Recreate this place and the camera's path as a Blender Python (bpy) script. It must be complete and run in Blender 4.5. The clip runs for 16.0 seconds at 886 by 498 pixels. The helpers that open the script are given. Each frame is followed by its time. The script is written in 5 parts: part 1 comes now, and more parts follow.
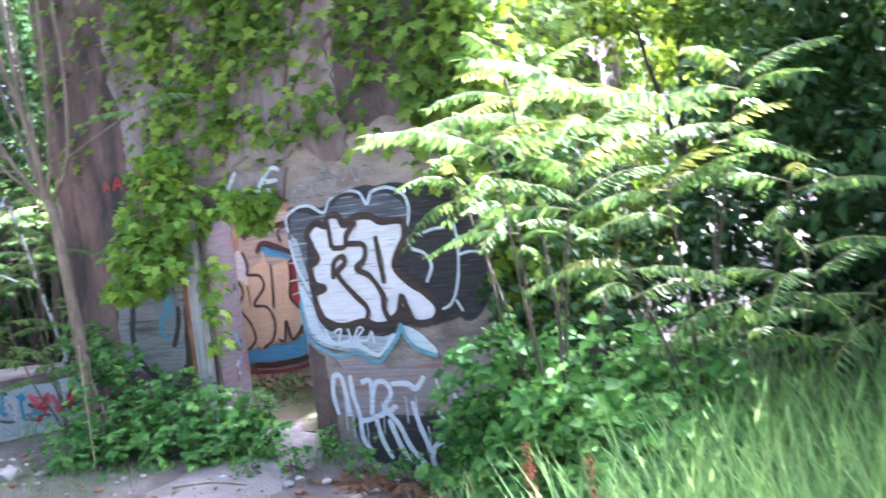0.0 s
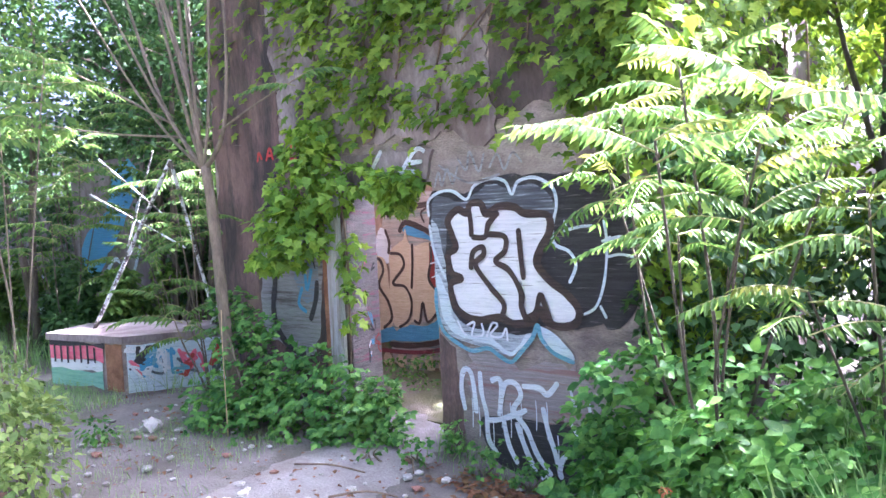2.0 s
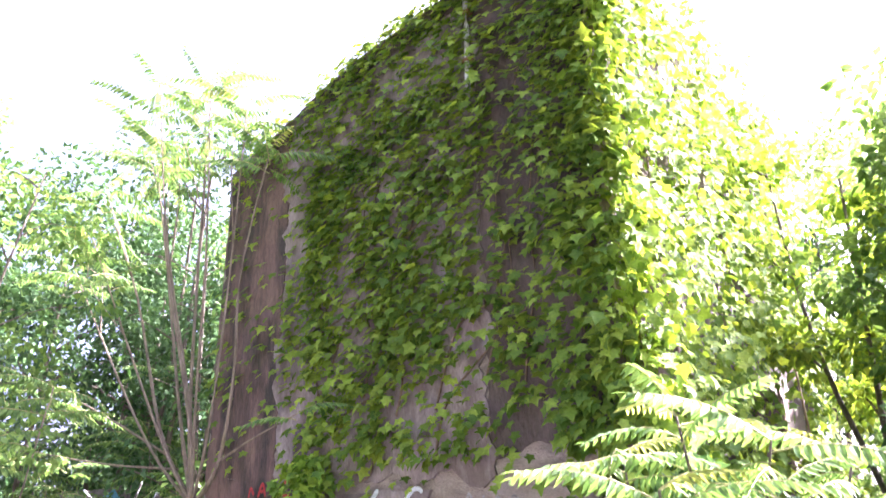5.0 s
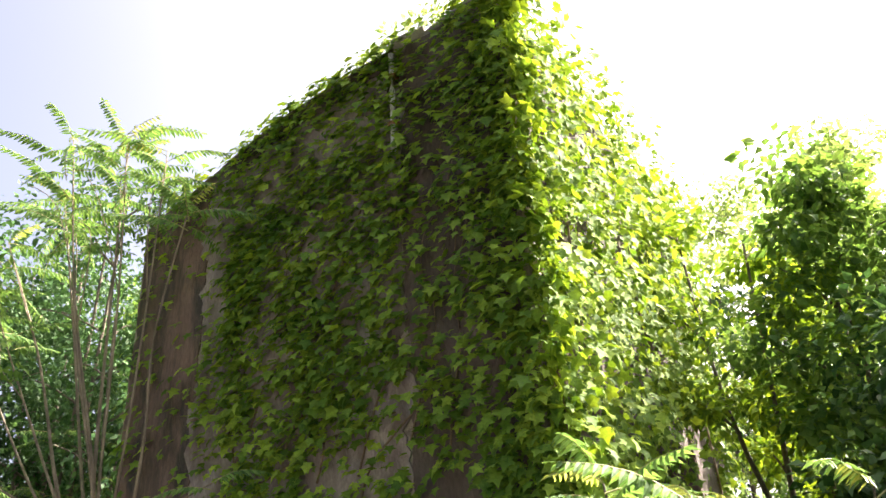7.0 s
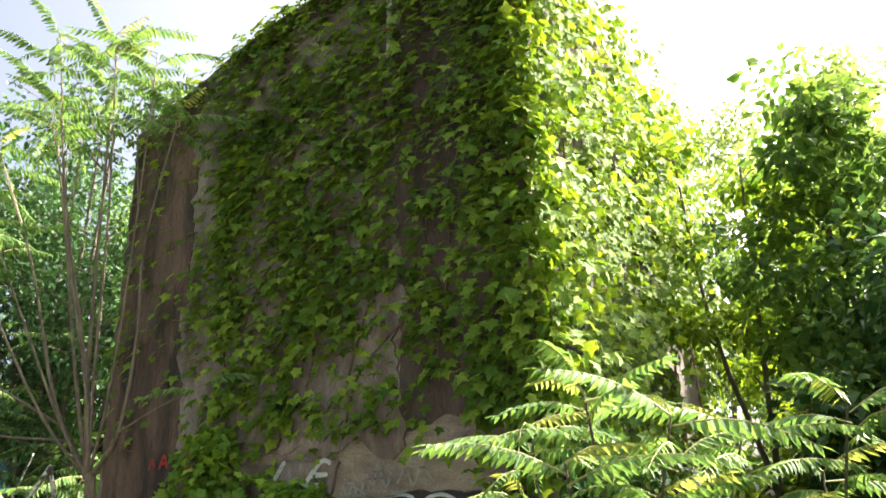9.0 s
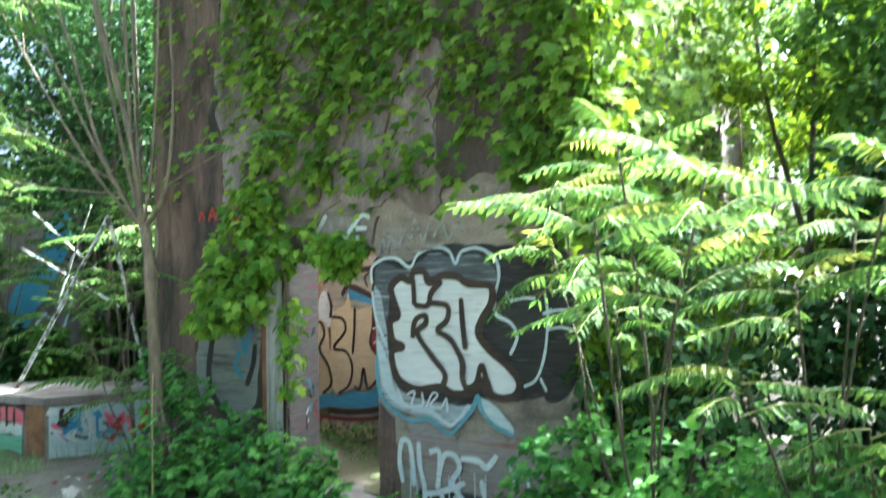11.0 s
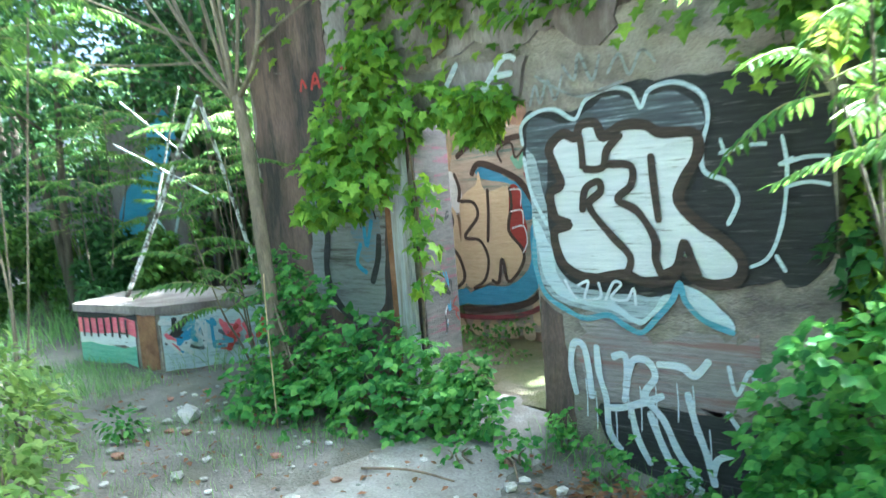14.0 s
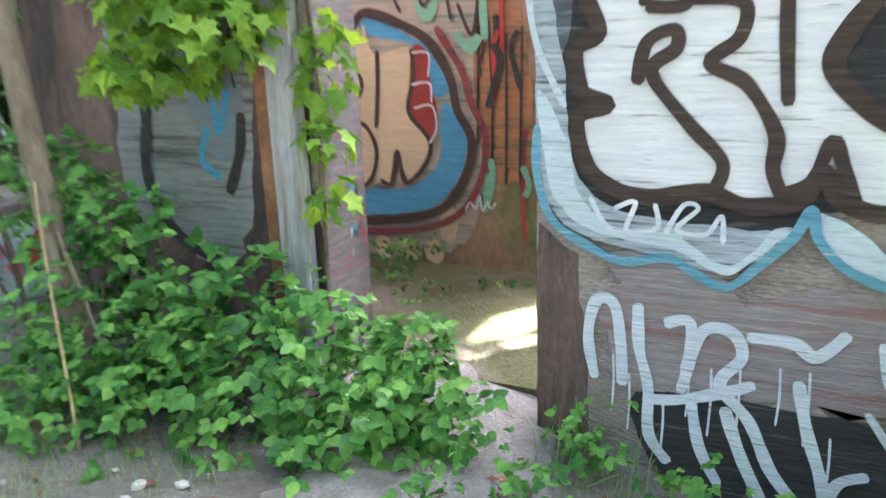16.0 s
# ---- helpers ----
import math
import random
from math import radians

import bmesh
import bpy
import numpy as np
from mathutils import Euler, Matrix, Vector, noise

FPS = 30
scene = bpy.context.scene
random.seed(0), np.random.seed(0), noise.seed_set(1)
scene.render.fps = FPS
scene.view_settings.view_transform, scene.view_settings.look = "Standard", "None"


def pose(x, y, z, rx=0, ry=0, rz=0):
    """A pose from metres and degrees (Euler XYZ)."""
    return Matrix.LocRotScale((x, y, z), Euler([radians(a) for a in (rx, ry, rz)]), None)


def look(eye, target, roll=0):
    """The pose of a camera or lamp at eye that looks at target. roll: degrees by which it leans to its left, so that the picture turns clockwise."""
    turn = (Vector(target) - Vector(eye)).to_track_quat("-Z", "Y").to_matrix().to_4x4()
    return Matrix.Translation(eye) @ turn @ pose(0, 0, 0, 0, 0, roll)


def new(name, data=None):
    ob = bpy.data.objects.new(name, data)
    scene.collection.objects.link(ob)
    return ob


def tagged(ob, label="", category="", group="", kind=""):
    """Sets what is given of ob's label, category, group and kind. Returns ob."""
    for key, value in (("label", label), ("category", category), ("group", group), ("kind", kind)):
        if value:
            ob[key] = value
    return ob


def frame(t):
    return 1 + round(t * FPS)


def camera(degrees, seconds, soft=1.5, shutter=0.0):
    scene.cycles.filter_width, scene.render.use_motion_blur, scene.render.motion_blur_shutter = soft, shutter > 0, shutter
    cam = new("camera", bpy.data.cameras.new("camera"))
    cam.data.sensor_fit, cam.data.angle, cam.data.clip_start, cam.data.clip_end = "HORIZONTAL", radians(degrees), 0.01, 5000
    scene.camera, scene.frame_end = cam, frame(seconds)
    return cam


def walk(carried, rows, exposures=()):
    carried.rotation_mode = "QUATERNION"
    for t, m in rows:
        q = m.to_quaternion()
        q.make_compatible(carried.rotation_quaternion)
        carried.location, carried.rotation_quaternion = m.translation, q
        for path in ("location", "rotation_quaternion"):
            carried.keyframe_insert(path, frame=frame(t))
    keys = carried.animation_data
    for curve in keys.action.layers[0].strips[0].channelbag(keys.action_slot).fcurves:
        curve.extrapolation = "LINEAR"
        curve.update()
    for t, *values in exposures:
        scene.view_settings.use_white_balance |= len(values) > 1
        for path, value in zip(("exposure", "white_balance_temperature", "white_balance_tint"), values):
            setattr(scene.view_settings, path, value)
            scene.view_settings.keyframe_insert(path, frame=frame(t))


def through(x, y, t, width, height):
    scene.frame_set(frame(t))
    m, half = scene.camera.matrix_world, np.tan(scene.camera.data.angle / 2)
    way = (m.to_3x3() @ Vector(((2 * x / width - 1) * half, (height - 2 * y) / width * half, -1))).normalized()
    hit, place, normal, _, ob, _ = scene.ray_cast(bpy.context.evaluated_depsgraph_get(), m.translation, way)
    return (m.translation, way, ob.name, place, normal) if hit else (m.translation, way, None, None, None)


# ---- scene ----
cam = camera(61.0, 16.0, shutter=0.5)

PATH = [
    (0, (4.058, -5.164, 1.695), (3.148, -3.385, 1.616), -7.1),
    (0.5, (3.879, -5.019, 1.739), (2.81, -3.329, 1.717), -4.2),
    (1, (3.778, -4.903, 1.789), (2.595, -3.291, 1.752), -3.3),
    (1.5, (3.814, -4.863, 1.793), (2.567, -3.305, 1.661), -4.5),
    (2, (3.907, -4.827, 1.79), (2.667, -3.261, 1.688), -2.8),
    (2.5, (3.983, -4.772, 1.763), (2.683, -3.255, 1.679), -1.6),
    (3, (3.956, -4.751, 1.77), (2.667, -3.222, 1.731), -1.3),
    (3.5, (3.886, -4.828, 1.738), (2.656, -3.316, 2.187), -1.2),
    (4, (3.907, -4.925, 1.714), (2.731, -3.443, 2.365), -1.4),
    (4.5, (3.888, -4.903, 1.765), (2.746, -3.434, 2.498), -2.5),
    (5, (3.939, -4.867, 1.82), (2.812, -3.396, 2.571), -1.5),
    (5.2, (3.939, -4.88, 1.834), (2.834, -3.442, 2.677), -1.7),
    (7.3, (3.899, -4.936, 1.889), (2.996, -3.378, 2.759), -3.8),
    (7.5, (3.913, -4.901, 1.892), (2.993, -3.354, 2.764), -3.6),
    (8, (3.919, -4.848, 1.845), (2.998, -3.255, 2.626), -2.5),
    (8.2, (3.905, -4.859, 1.82), (2.98, -3.26, 2.585), -2.7),
    (10.5, (3.916, -4.879, 1.865), (2.854, -3.205, 2.133), -0.6),
    (11, (3.919, -4.81, 1.848), (2.799, -3.154, 1.902), -1.1),
    (11.5, (3.931, -4.711, 1.783), (2.744, -3.105, 1.67), -0.8),
    (12, (3.72, -4.655, 1.794), (2.549, -3.038, 1.671), -1.5),
    (12.5, (3.561, -4.591, 1.798), (2.275, -3.06, 1.776), -3.4),
    (13, (3.5, -4.425, 1.75), (2.273, -2.848, 1.668), -3.3),
    (13.5, (3.24, -4.179, 1.659), (1.882, -2.717, 1.513), -4.5),
    (14, (2.791, -3.945, 1.623), (1.451, -2.474, 1.419), -4.7),
    (14.5, (2.267, -3.736, 1.594), (1.21, -2.083, 1.208), -4.3),
    (15, (1.9, -3.405, 1.489), (0.883, -1.732, 1.076), -5.1),
    (15.5, (1.455, -3.07, 1.434), (0.416, -1.401, 1.069), -3.2),
    (16, (0.991, -2.731, 1.493), (0.107, -1.021, 0.951), -2.1),
]
walk(cam, [(t, look(e, g, r)) for t, e, g, r in PATH],
     exposures=[(0, 3.87, 5100, 28), (1.5, 3.87, 5200, 31), (3.0, 3.77, 5300, 34), (3.5, 3.72, 5500, 36), (4.0, 3.67, 5650, 38), (5.2, 3.67, 5800, 37), (7.3, 2.39, 6800, 10), (8.2, 2.34, 6900, 8),
                (10.5, 3.12, 5550, -1), (11.5, 3.47, 5350, -9), (13.0, 3.77, 5150, -10), (14, 3.87, 5100, -10), (14.5, 3.92, 5100, -9), (15, 3.90, 5300, -5), (15.5, 3.95, 5550, 0), (16, 4.00, 5700, 13)])

# ---- world and sun ----
SUN_DIR = Vector((0.55, 0.70, 0.78)).normalized()      # towards the sun
world = bpy.data.worlds.new("world")
scene.world = world
world.use_nodes = True
wn = world.node_tree.nodes
sky = wn.new("ShaderNodeTexSky")
sky.sky_type = "NISHITA"
sky.sun_disc = False
sky.sun_elevation = math.asin(SUN_DIR.z)
sky.sun_rotation = math.atan2(SUN_DIR.x, SUN_DIR.y)
sky.dust_density = 10.0
sky.air_density = 0.35
world.node_tree.links.new(sky.outputs[0], wn["Background"].inputs[0])
wn["Background"].inputs[1].default_value = 0.15
sun = new("sun", bpy.data.lights.new("sun", "SUN"))
sun.data.energy = 5.0
sun.data.angle = radians(0.6)
sun.data.color = (1.0, 0.93, 0.78)
sun.matrix_world = look(SUN_DIR * 40, (0, 0, 0))


# ---- materials ----
def mat(name, a, b, scale=6.0, fine=60.0, rough=0.85, bump=0.3, stretch=(1, 1, 1), metal=0.0, c=None, cscale=1.2, through=0.0, vary=0.0, islands=False, cpos=(0.50, 0.62)):
    """Two-tone surface: colour a to b by noise, fine grain, an optional third stain colour c, relief."""
    m = bpy.data.materials.new(name)
    m.use_nodes = True
    n, l = m.node_tree.nodes, m.node_tree.links
    p = n["Principled BSDF"]
    p.inputs["Roughness"].default_value = rough
    p.inputs["Metallic"].default_value = metal
    if through:
        p.inputs["Specular IOR Level"].default_value = 0.2
    tc = n.new("ShaderNodeTexCoord")
    mp = n.new("ShaderNodeMapping")
    mp.inputs["Scale"].default_value = stretch
    l.new(tc.outputs["Object"], mp.inputs[0])
    big = n.new("ShaderNodeTexNoise")
    big.inputs["Scale"].default_value = scale
    big.inputs["Detail"].default_value = 6
    big.inputs["Roughness"].default_value = 0.65
    l.new(mp.outputs[0], big.inputs["Vector"])
    ramp = n.new("ShaderNodeValToRGB")
    ramp.color_ramp.elements[0].position, ramp.color_ramp.elements[1].position = 0.32, 0.68
    ramp.color_ramp.elements[0].color, ramp.color_ramp.elements[1].color = (*a, 1), (*b, 1)
    l.new(big.outputs["Fac"], ramp.inputs[0])
    col = ramp.outputs[0]
    grain = n.new("ShaderNodeTexNoise")
    grain.inputs["Scale"].default_value = fine
    grain.inputs["Detail"].default_value = 3
    l.new(mp.outputs[0], grain.inputs["Vector"])

    def mix(kind, fac, x, y):
        k = n.new("ShaderNodeMix")
        k.data_type, k.blend_type = "RGBA", kind
        for s, v in ((0, fac), (6, x), (7, y)):
            if hasattr(v, "links"):
                l.new(v, k.inputs[s])
            else:
                k.inputs[s].default_value = v
        return k.outputs[2]
    col = mix("OVERLAY", 0.45, col, grain.outputs["Fac"])
    if c:
        st = n.new("ShaderNodeTexNoise")
        st.inputs["Scale"].default_value = cscale
        st.inputs["Detail"].default_value = 8
        st.inputs["Roughness"].default_value = 0.7
        l.new(mp.outputs[0], st.inputs["Vector"])
        sr = n.new("ShaderNodeValToRGB")
        sr.color_ramp.elements[0].position, sr.color_ramp.elements[1].position = cpos
        l.new(st.outputs["Fac"], sr.inputs[0])
        col = mix("MIX", sr.outputs[0], col, (*c, 1))
    if vary:
        rnd = n.new("ShaderNodeNewGeometry" if islands else "ShaderNodeObjectInfo")
        hs = n.new("ShaderNodeHueSaturation")
        mr = n.new("ShaderNodeMapRange")
        mr.inputs[3].default_value, mr.inputs[4].default_value = 1 - vary, 1 + vary
        l.new(rnd.outputs["Random Per Island" if islands else "Random"], mr.inputs[0])
        l.new(mr.outputs[0], hs.inputs["Value"])
        mh = n.new("ShaderNodeMapRange")
        mh.inputs[3].default_value, mh.inputs[4].default_value = 0.5 + vary * 0.05, 0.5 - vary * 0.04
        l.new(rnd.outputs["Random Per Island" if islands else "Random"], mh.inputs[0])
        l.new(mh.outputs[0], hs.inputs["Hue"])
        l.new(col, hs.inputs["Color"])
        col = hs.outputs[0]
    l.new(col, p.inputs["Base Color"])
    if bump:
        bp = n.new("ShaderNodeBump")
        bp.inputs["Strength"].default_value = bump
        bp.inputs["Distance"].default_value = 0.02
        add = n.new("ShaderNodeMath")
        l.new(big.outputs["Fac"], add.inputs[0])
        l.new(grain.outputs["Fac"], add.inputs[1])
        l.new(add.outputs[0], bp.inputs["Height"])
        l.new(bp.outputs[0], p.inputs["Normal"])
    if through:
        tr = n.new("ShaderNodeBsdfTranslucent")
        hs2 = n.new("ShaderNodeHueSaturation")
        hs2.inputs["Hue"].default_value = 0.475
        hs2.inputs["Saturation"].default_value = 1.1
        hs2.inputs["Value"].default_value = 2.05
        l.new(col, hs2.inputs["Color"])
        l.new(hs2.outputs[0], tr.inputs[0])
        ms = n.new("ShaderNodeMixShader")
        ms.inputs[0].default_value = through
        l.new(p.outputs[0], ms.inputs[1])
        l.new(tr.outputs[0], ms.inputs[2])
        l.new(ms.outputs[0], n["Material Output"].inputs[0])
    return m


def leafmat(name, a, b, through=0.4, rough=0.55, vary=0.35):
    return mat(name, a, b, scale=3.0, fine=40.0, rough=rough, bump=0, through=through, vary=vary, islands=True)


M_CONC = mat("board_marked_concrete", (0.20, 0.165, 0.145), (0.36, 0.31, 0.28), 2.6, 45, 0.9, 0.9, (0.9, 1, 2.0), c=(0.13, 0.105, 0.10), cscale=1.7)
M_GREY = mat("grey_render", (0.18, 0.150, 0.152), (0.30, 0.262, 0.262), 1.6, 40, 0.9, 0.5, (1.2, 1, 0.55), c=(0.135, 0.105, 0.10), cscale=2.0, cpos=(0.44, 0.60))
M_BROWN = mat("brown_render", (0.10, 0.065, 0.055), (0.20, 0.13, 0.112), 1.8, 40, 0.9, 0.8, (1.8, 1, 0.5), c=(0.04, 0.033, 0.033), cscale=1.5, cpos=(0.45, 0.60))
M_DARK = mat("dark_render", (0.045, 0.034, 0.032), (0.11, 0.085, 0.08), 1.6, 40, 0.92, 0.6, (1.2, 1, 0.5), c=(0.13, 0.10, 0.09), cscale=1.4)
M_INNER = mat("inner_plaster", (0.19, 0.12, 0.085), (0.36, 0.25, 0.175), 2.4, 30, 0.9, 0.5, (1.2, 1, 0.6), c=(0.10, 0.16, 0.06), cscale=1.6)
M_SOIL = mat("trodden_soil", (0.115, 0.10, 0.09), (0.22, 0.198, 0.18), 1.4, 60, 0.96, 0.9, c=(0.11, 0.10, 0.075), cscale=0.9)
M_PATH = mat("dusty_concrete_path", (0.20, 0.182, 0.17), (0.33, 0.305, 0.29), 2.6, 60, 0.95, 0.7, c=(0.19, 0.165, 0.145), cscale=1.8)
M_STONE = mat("loose_stone", (0.30, 0.28, 0.26), (0.52, 0.50, 0.47), 9, 80, 0.9, 0.5, vary=0.4)
M_BRICKBIT = mat("brick_rubble", (0.22, 0.11, 0.075), (0.33, 0.19, 0.14), 9, 80, 0.95, 0.6, vary=0.35)
M_BLOCK = mat("stone_block", (0.08, 0.072, 0.066), (0.20, 0.18, 0.165), 5, 40, 0.95, 0.8, vary=0.35)
M_POST = mat("weathered_grey_timber", (0.30, 0.31, 0.34), (0.52, 0.53, 0.56), 4, 50, 0.8, 0.5, (3, 3, 0.25), c=(0.22, 0.19, 0.17), cscale=2)
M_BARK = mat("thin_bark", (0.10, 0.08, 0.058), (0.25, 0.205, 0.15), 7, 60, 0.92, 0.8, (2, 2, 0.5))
# Same bark as above, darkened so the colour itself carries the wood's shade.
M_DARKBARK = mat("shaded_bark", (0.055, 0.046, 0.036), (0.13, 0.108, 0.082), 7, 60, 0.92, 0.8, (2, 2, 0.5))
M_VSTEM = mat("vine_stem", (0.10, 0.07, 0.05), (0.22, 0.16, 0.11), 9, 60, 0.9, 0.4)
M_RSTEM = mat("green_stem", (0.16, 0.20, 0.06), (0.30, 0.26, 0.10), 9, 60, 0.7, 0.2)
M_POLE = mat("flaking_white_pole", (0.55, 0.58, 0.62), (0.80, 0.82, 0.84), 8, 40, 0.6, 0.2, c=(0.08, 0.07, 0.06), cscale=9, cpos=(0.48, 0.54))
M_PIPE = mat("galvanised_pipe", (0.38, 0.38, 0.38), (0.60, 0.60, 0.58), 6, 50, 0.55, 0.2, metal=0.3)
M_RUST = mat("rusty_steel", (0.16, 0.07, 0.035), (0.30, 0.15, 0.08), 8, 60, 0.85, 0.5)
M_GVINE = leafmat("creeper_leaf", (0.075, 0.15, 0.018), (0.18, 0.28, 0.04), 0.30, 0.7, 0.45)
M_GCLUMP = leafmat("young_creeper_leaf", (0.10, 0.20, 0.025), (0.20, 0.34, 0.05), 0.26, 0.6, 0.4)
M_GBUSH = leafmat("shrub_leaf", (0.05, 0.15, 0.035), (0.13, 0.28, 0.06), 0.26, 0.5, 0.45)
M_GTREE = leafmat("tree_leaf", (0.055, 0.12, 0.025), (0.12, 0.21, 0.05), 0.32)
M_GPALE = leafmat("pale_tree_leaf", (0.10, 0.165, 0.05), (0.19, 0.27, 0.085), 0.45)
# Darker copy of the tree leaf, with shade put into its colour.
M_GDARK = leafmat("tree_leaf_shaded", (0.03, 0.075, 0.022), (0.05, 0.115, 0.035), 0.16)
M_FROND = leafmat("frond_leaflet", (0.06, 0.13, 0.032), (0.115, 0.20, 0.055), 0.34, 0.62)
M_TIP = leafmat("young_bronze_leaflet", (0.14, 0.19, 0.045), (0.25, 0.265, 0.075), 0.45, 0.36)
M_GRASS = leafmat("grass_blade", (0.12, 0.23, 0.08), (0.21, 0.34, 0.13), 0.4, 0.5)
M_STRAW = leafmat("dry_straw", (0.36, 0.27, 0.15), (0.52, 0.42, 0.26), 0.25, 0.7)
M_DRY = leafmat("dead_leaf", (0.10, 0.055, 0.03), (0.22, 0.12, 0.06), 0.15, 0.8)
M_SEED = leafmat("rust_seed_head", (0.32, 0.12, 0.06), (0.48, 0.22, 0.12), 0.2, 0.8)


def paint(name, a, b, wear=(0.30, 0.26, 0.23), cs=5.0, cpos=(0.50, 0.62)):
    return mat(name, a, b, 6, 34, 0.65, 0.8, (0.45, 1, 9.0), c=wear if wear else None, cscale=cs, cpos=cpos)


P_WHITE = paint("white_spray_paint", (0.66, 0.68, 0.72), (0.86, 0.87, 0.90), (0.22, 0.20, 0.20), 4.2, (0.595, 0.64))
P_BLACK = paint("black_spray_paint", (0.015, 0.014, 0.015), (0.045, 0.042, 0.045), (0.16, 0.145, 0.14), 6.5, (0.58, 0.66))
P_OUT = paint("brown_black_outline_paint", (0.028, 0.018, 0.014), (0.085, 0.055, 0.042), (0.20, 0.15, 0.12), 8.0, (0.62, 0.68))
P_CYAN = paint("pale_blue_spray_paint", (0.10, 0.30, 0.42), (0.20, 0.44, 0.56), (0.45, 0.55, 0.60), 7.0, (0.55, 0.66))
P_ICE = paint("icy_white_blue_paint", (0.52, 0.64, 0.72), (0.80, 0.85, 0.88), (0.35, 0.45, 0.52), 6.0)
P_TAG = paint("white_tag_paint", (0.60, 0.66, 0.76), (0.86, 0.88, 0.92), (0.30, 0.28, 0.30), 8.0, (0.58, 0.66))
P_GREYW = paint("faded_silver_paint", (0.24, 0.25, 0.26), (0.40, 0.40, 0.41), (0.10, 0.085, 0.08), 3.0, (0.50, 0.62))
P_RED = paint("dark_red_paint", (0.26, 0.025, 0.025), (0.36, 0.05, 0.04), None)
P_PINK = paint("hot_pink_paint", (0.75, 0.10, 0.20), (0.85, 0.25, 0.30), None)
P_TAN = paint("tan_paint", (0.58, 0.46, 0.29), (0.72, 0.60, 0.42), None)
P_BLUE = paint("sky_blue_paint", (0.06, 0.28, 0.52), (0.12, 0.40, 0.65), None)
P_GREEN = paint("mint_paint", (0.16, 0.42, 0.30), (0.30, 0.56, 0.42), None)
P_SCRAWL = paint("red_scrawl_paint", (0.42, 0.03, 0.03), (0.55, 0.06, 0.05), None)


# ---- builders ----
def thing(name, label, category, at=(0, 0, 0), group="", kind=""):
    ob = new(name)
    ob.location = at
    ob.empty_display_size = 0.1
    return tagged(ob, label, category, group, kind)


def put(name, me, material, parent=None, label=""):
    if not me.materials:
        me.materials.append(material)
    ob = new(name, me)
    ob.parent = parent
    if parent is not None:
        root = parent
        ob.matrix_parent_inverse = Matrix.Translation(-root.location) if root.parent is None else root.matrix_parent_inverse.copy()
    if label:
        ob["label"] = label
    return ob


def part(name, bm, material, parent=None, label="", smooth=False):
    me = bpy.data.meshes.new(name)
    bm.normal_update()
    bm.to_mesh(me)
    bm.free()
    if smooth:
        for f in me.polygons:
            f.use_smooth = True
    return put(name, me, material, parent, label)


def raw(name, v, f, material, parent=None, label="", smooth=False):
    me = bpy.data.meshes.new(name)
    me.from_pydata([tuple(p) for p in v], [], f)
    me.update()
    if smooth:
        me.polygons.foreach_set("use_smooth", [True] * len(me.polygons))
    return put(name, me, material, parent, label)


def big_mesh(name, v, tri, material, parent=None, label="", stuff=True):
    """A large triangle mesh from arrays."""
    me = bpy.data.meshes.new(name)
    v, tri = np.asarray(v, np.float32), np.asarray(tri, np.int32)
    me.vertices.add(len(v))
    me.vertices.foreach_set("co", v.ravel())
    me.loops.add(tri.size)
    me.loops.foreach_set("vertex_index", tri.ravel())
    me.polygons.add(len(tri))
    me.polygons.foreach_set("loop_start", np.arange(0, tri.size, 3, dtype=np.int32))
    me.update(calc_edges=True)
    ob = put(name, me, material, parent, label)
    if stuff:
        ob["kind"] = "stuff"
    return ob


def prism(outline, depth, axis="y"):
    """A slab: an outline of (a, b) pairs swept by depth along an axis, with softened edges."""
    bm = bmesh.new()
    if axis == "y":
        vs = [bm.verts.new((a, 0, b)) for a, b in outline]
        way = Vector((0, depth, 0))
    elif axis == "z":
        vs = [bm.verts.new((a, b, 0)) for a, b in outline]
        way = Vector((0, 0, depth))
    else:
        vs = [bm.verts.new((0, a, b)) for a, b in outline]
        way = Vector((depth, 0, 0))
    f = bm.faces.new(vs)
    r = bmesh.ops.extrude_face_region(bm, geom=[f])
    bmesh.ops.translate(bm, vec=way, verts=[g for g in r["geom"] if isinstance(g, bmesh.types.BMVert)])
    bmesh.ops.recalc_face_normals(bm, faces=bm.faces[:])
    return bm


def box(x0, y0, z0, x1, y1, z1, bevel=0.01):
    bm = prism([(x0, z0), (x1, z0), (x1, z1), (x0, z1)], y1 - y0)
    bmesh.ops.translate(bm, vec=(0, y0, 0), verts=bm.verts)
    if bevel:
        bmesh.ops.bevel(bm, geom=bm.edges[:], offset=bevel, segments=2, affect="EDGES")
    return bm


def spline(pts, n=8, closed=False):
    """Points along a smooth curve through pts."""
    pts = [np.array(p, float) for p in pts]
    k, out = len(pts), []
    for i in range(k if closed else k - 1):
        g = lambda j: pts[j % k] if closed else pts[min(max(j, 0), k - 1)]
        a, b, c, d = g(i - 1), g(i), g(i + 1), g(i + 2)
        for s in range(n):
            t = s / n
            out.append(0.5 * (2 * b + (c - a) * t + (2 * a - 5 * b + 4 * c - d) * t * t + (3 * b - a - 3 * c + d) * t ** 3))
    if not closed:
        out.append(pts[-1])
    return out


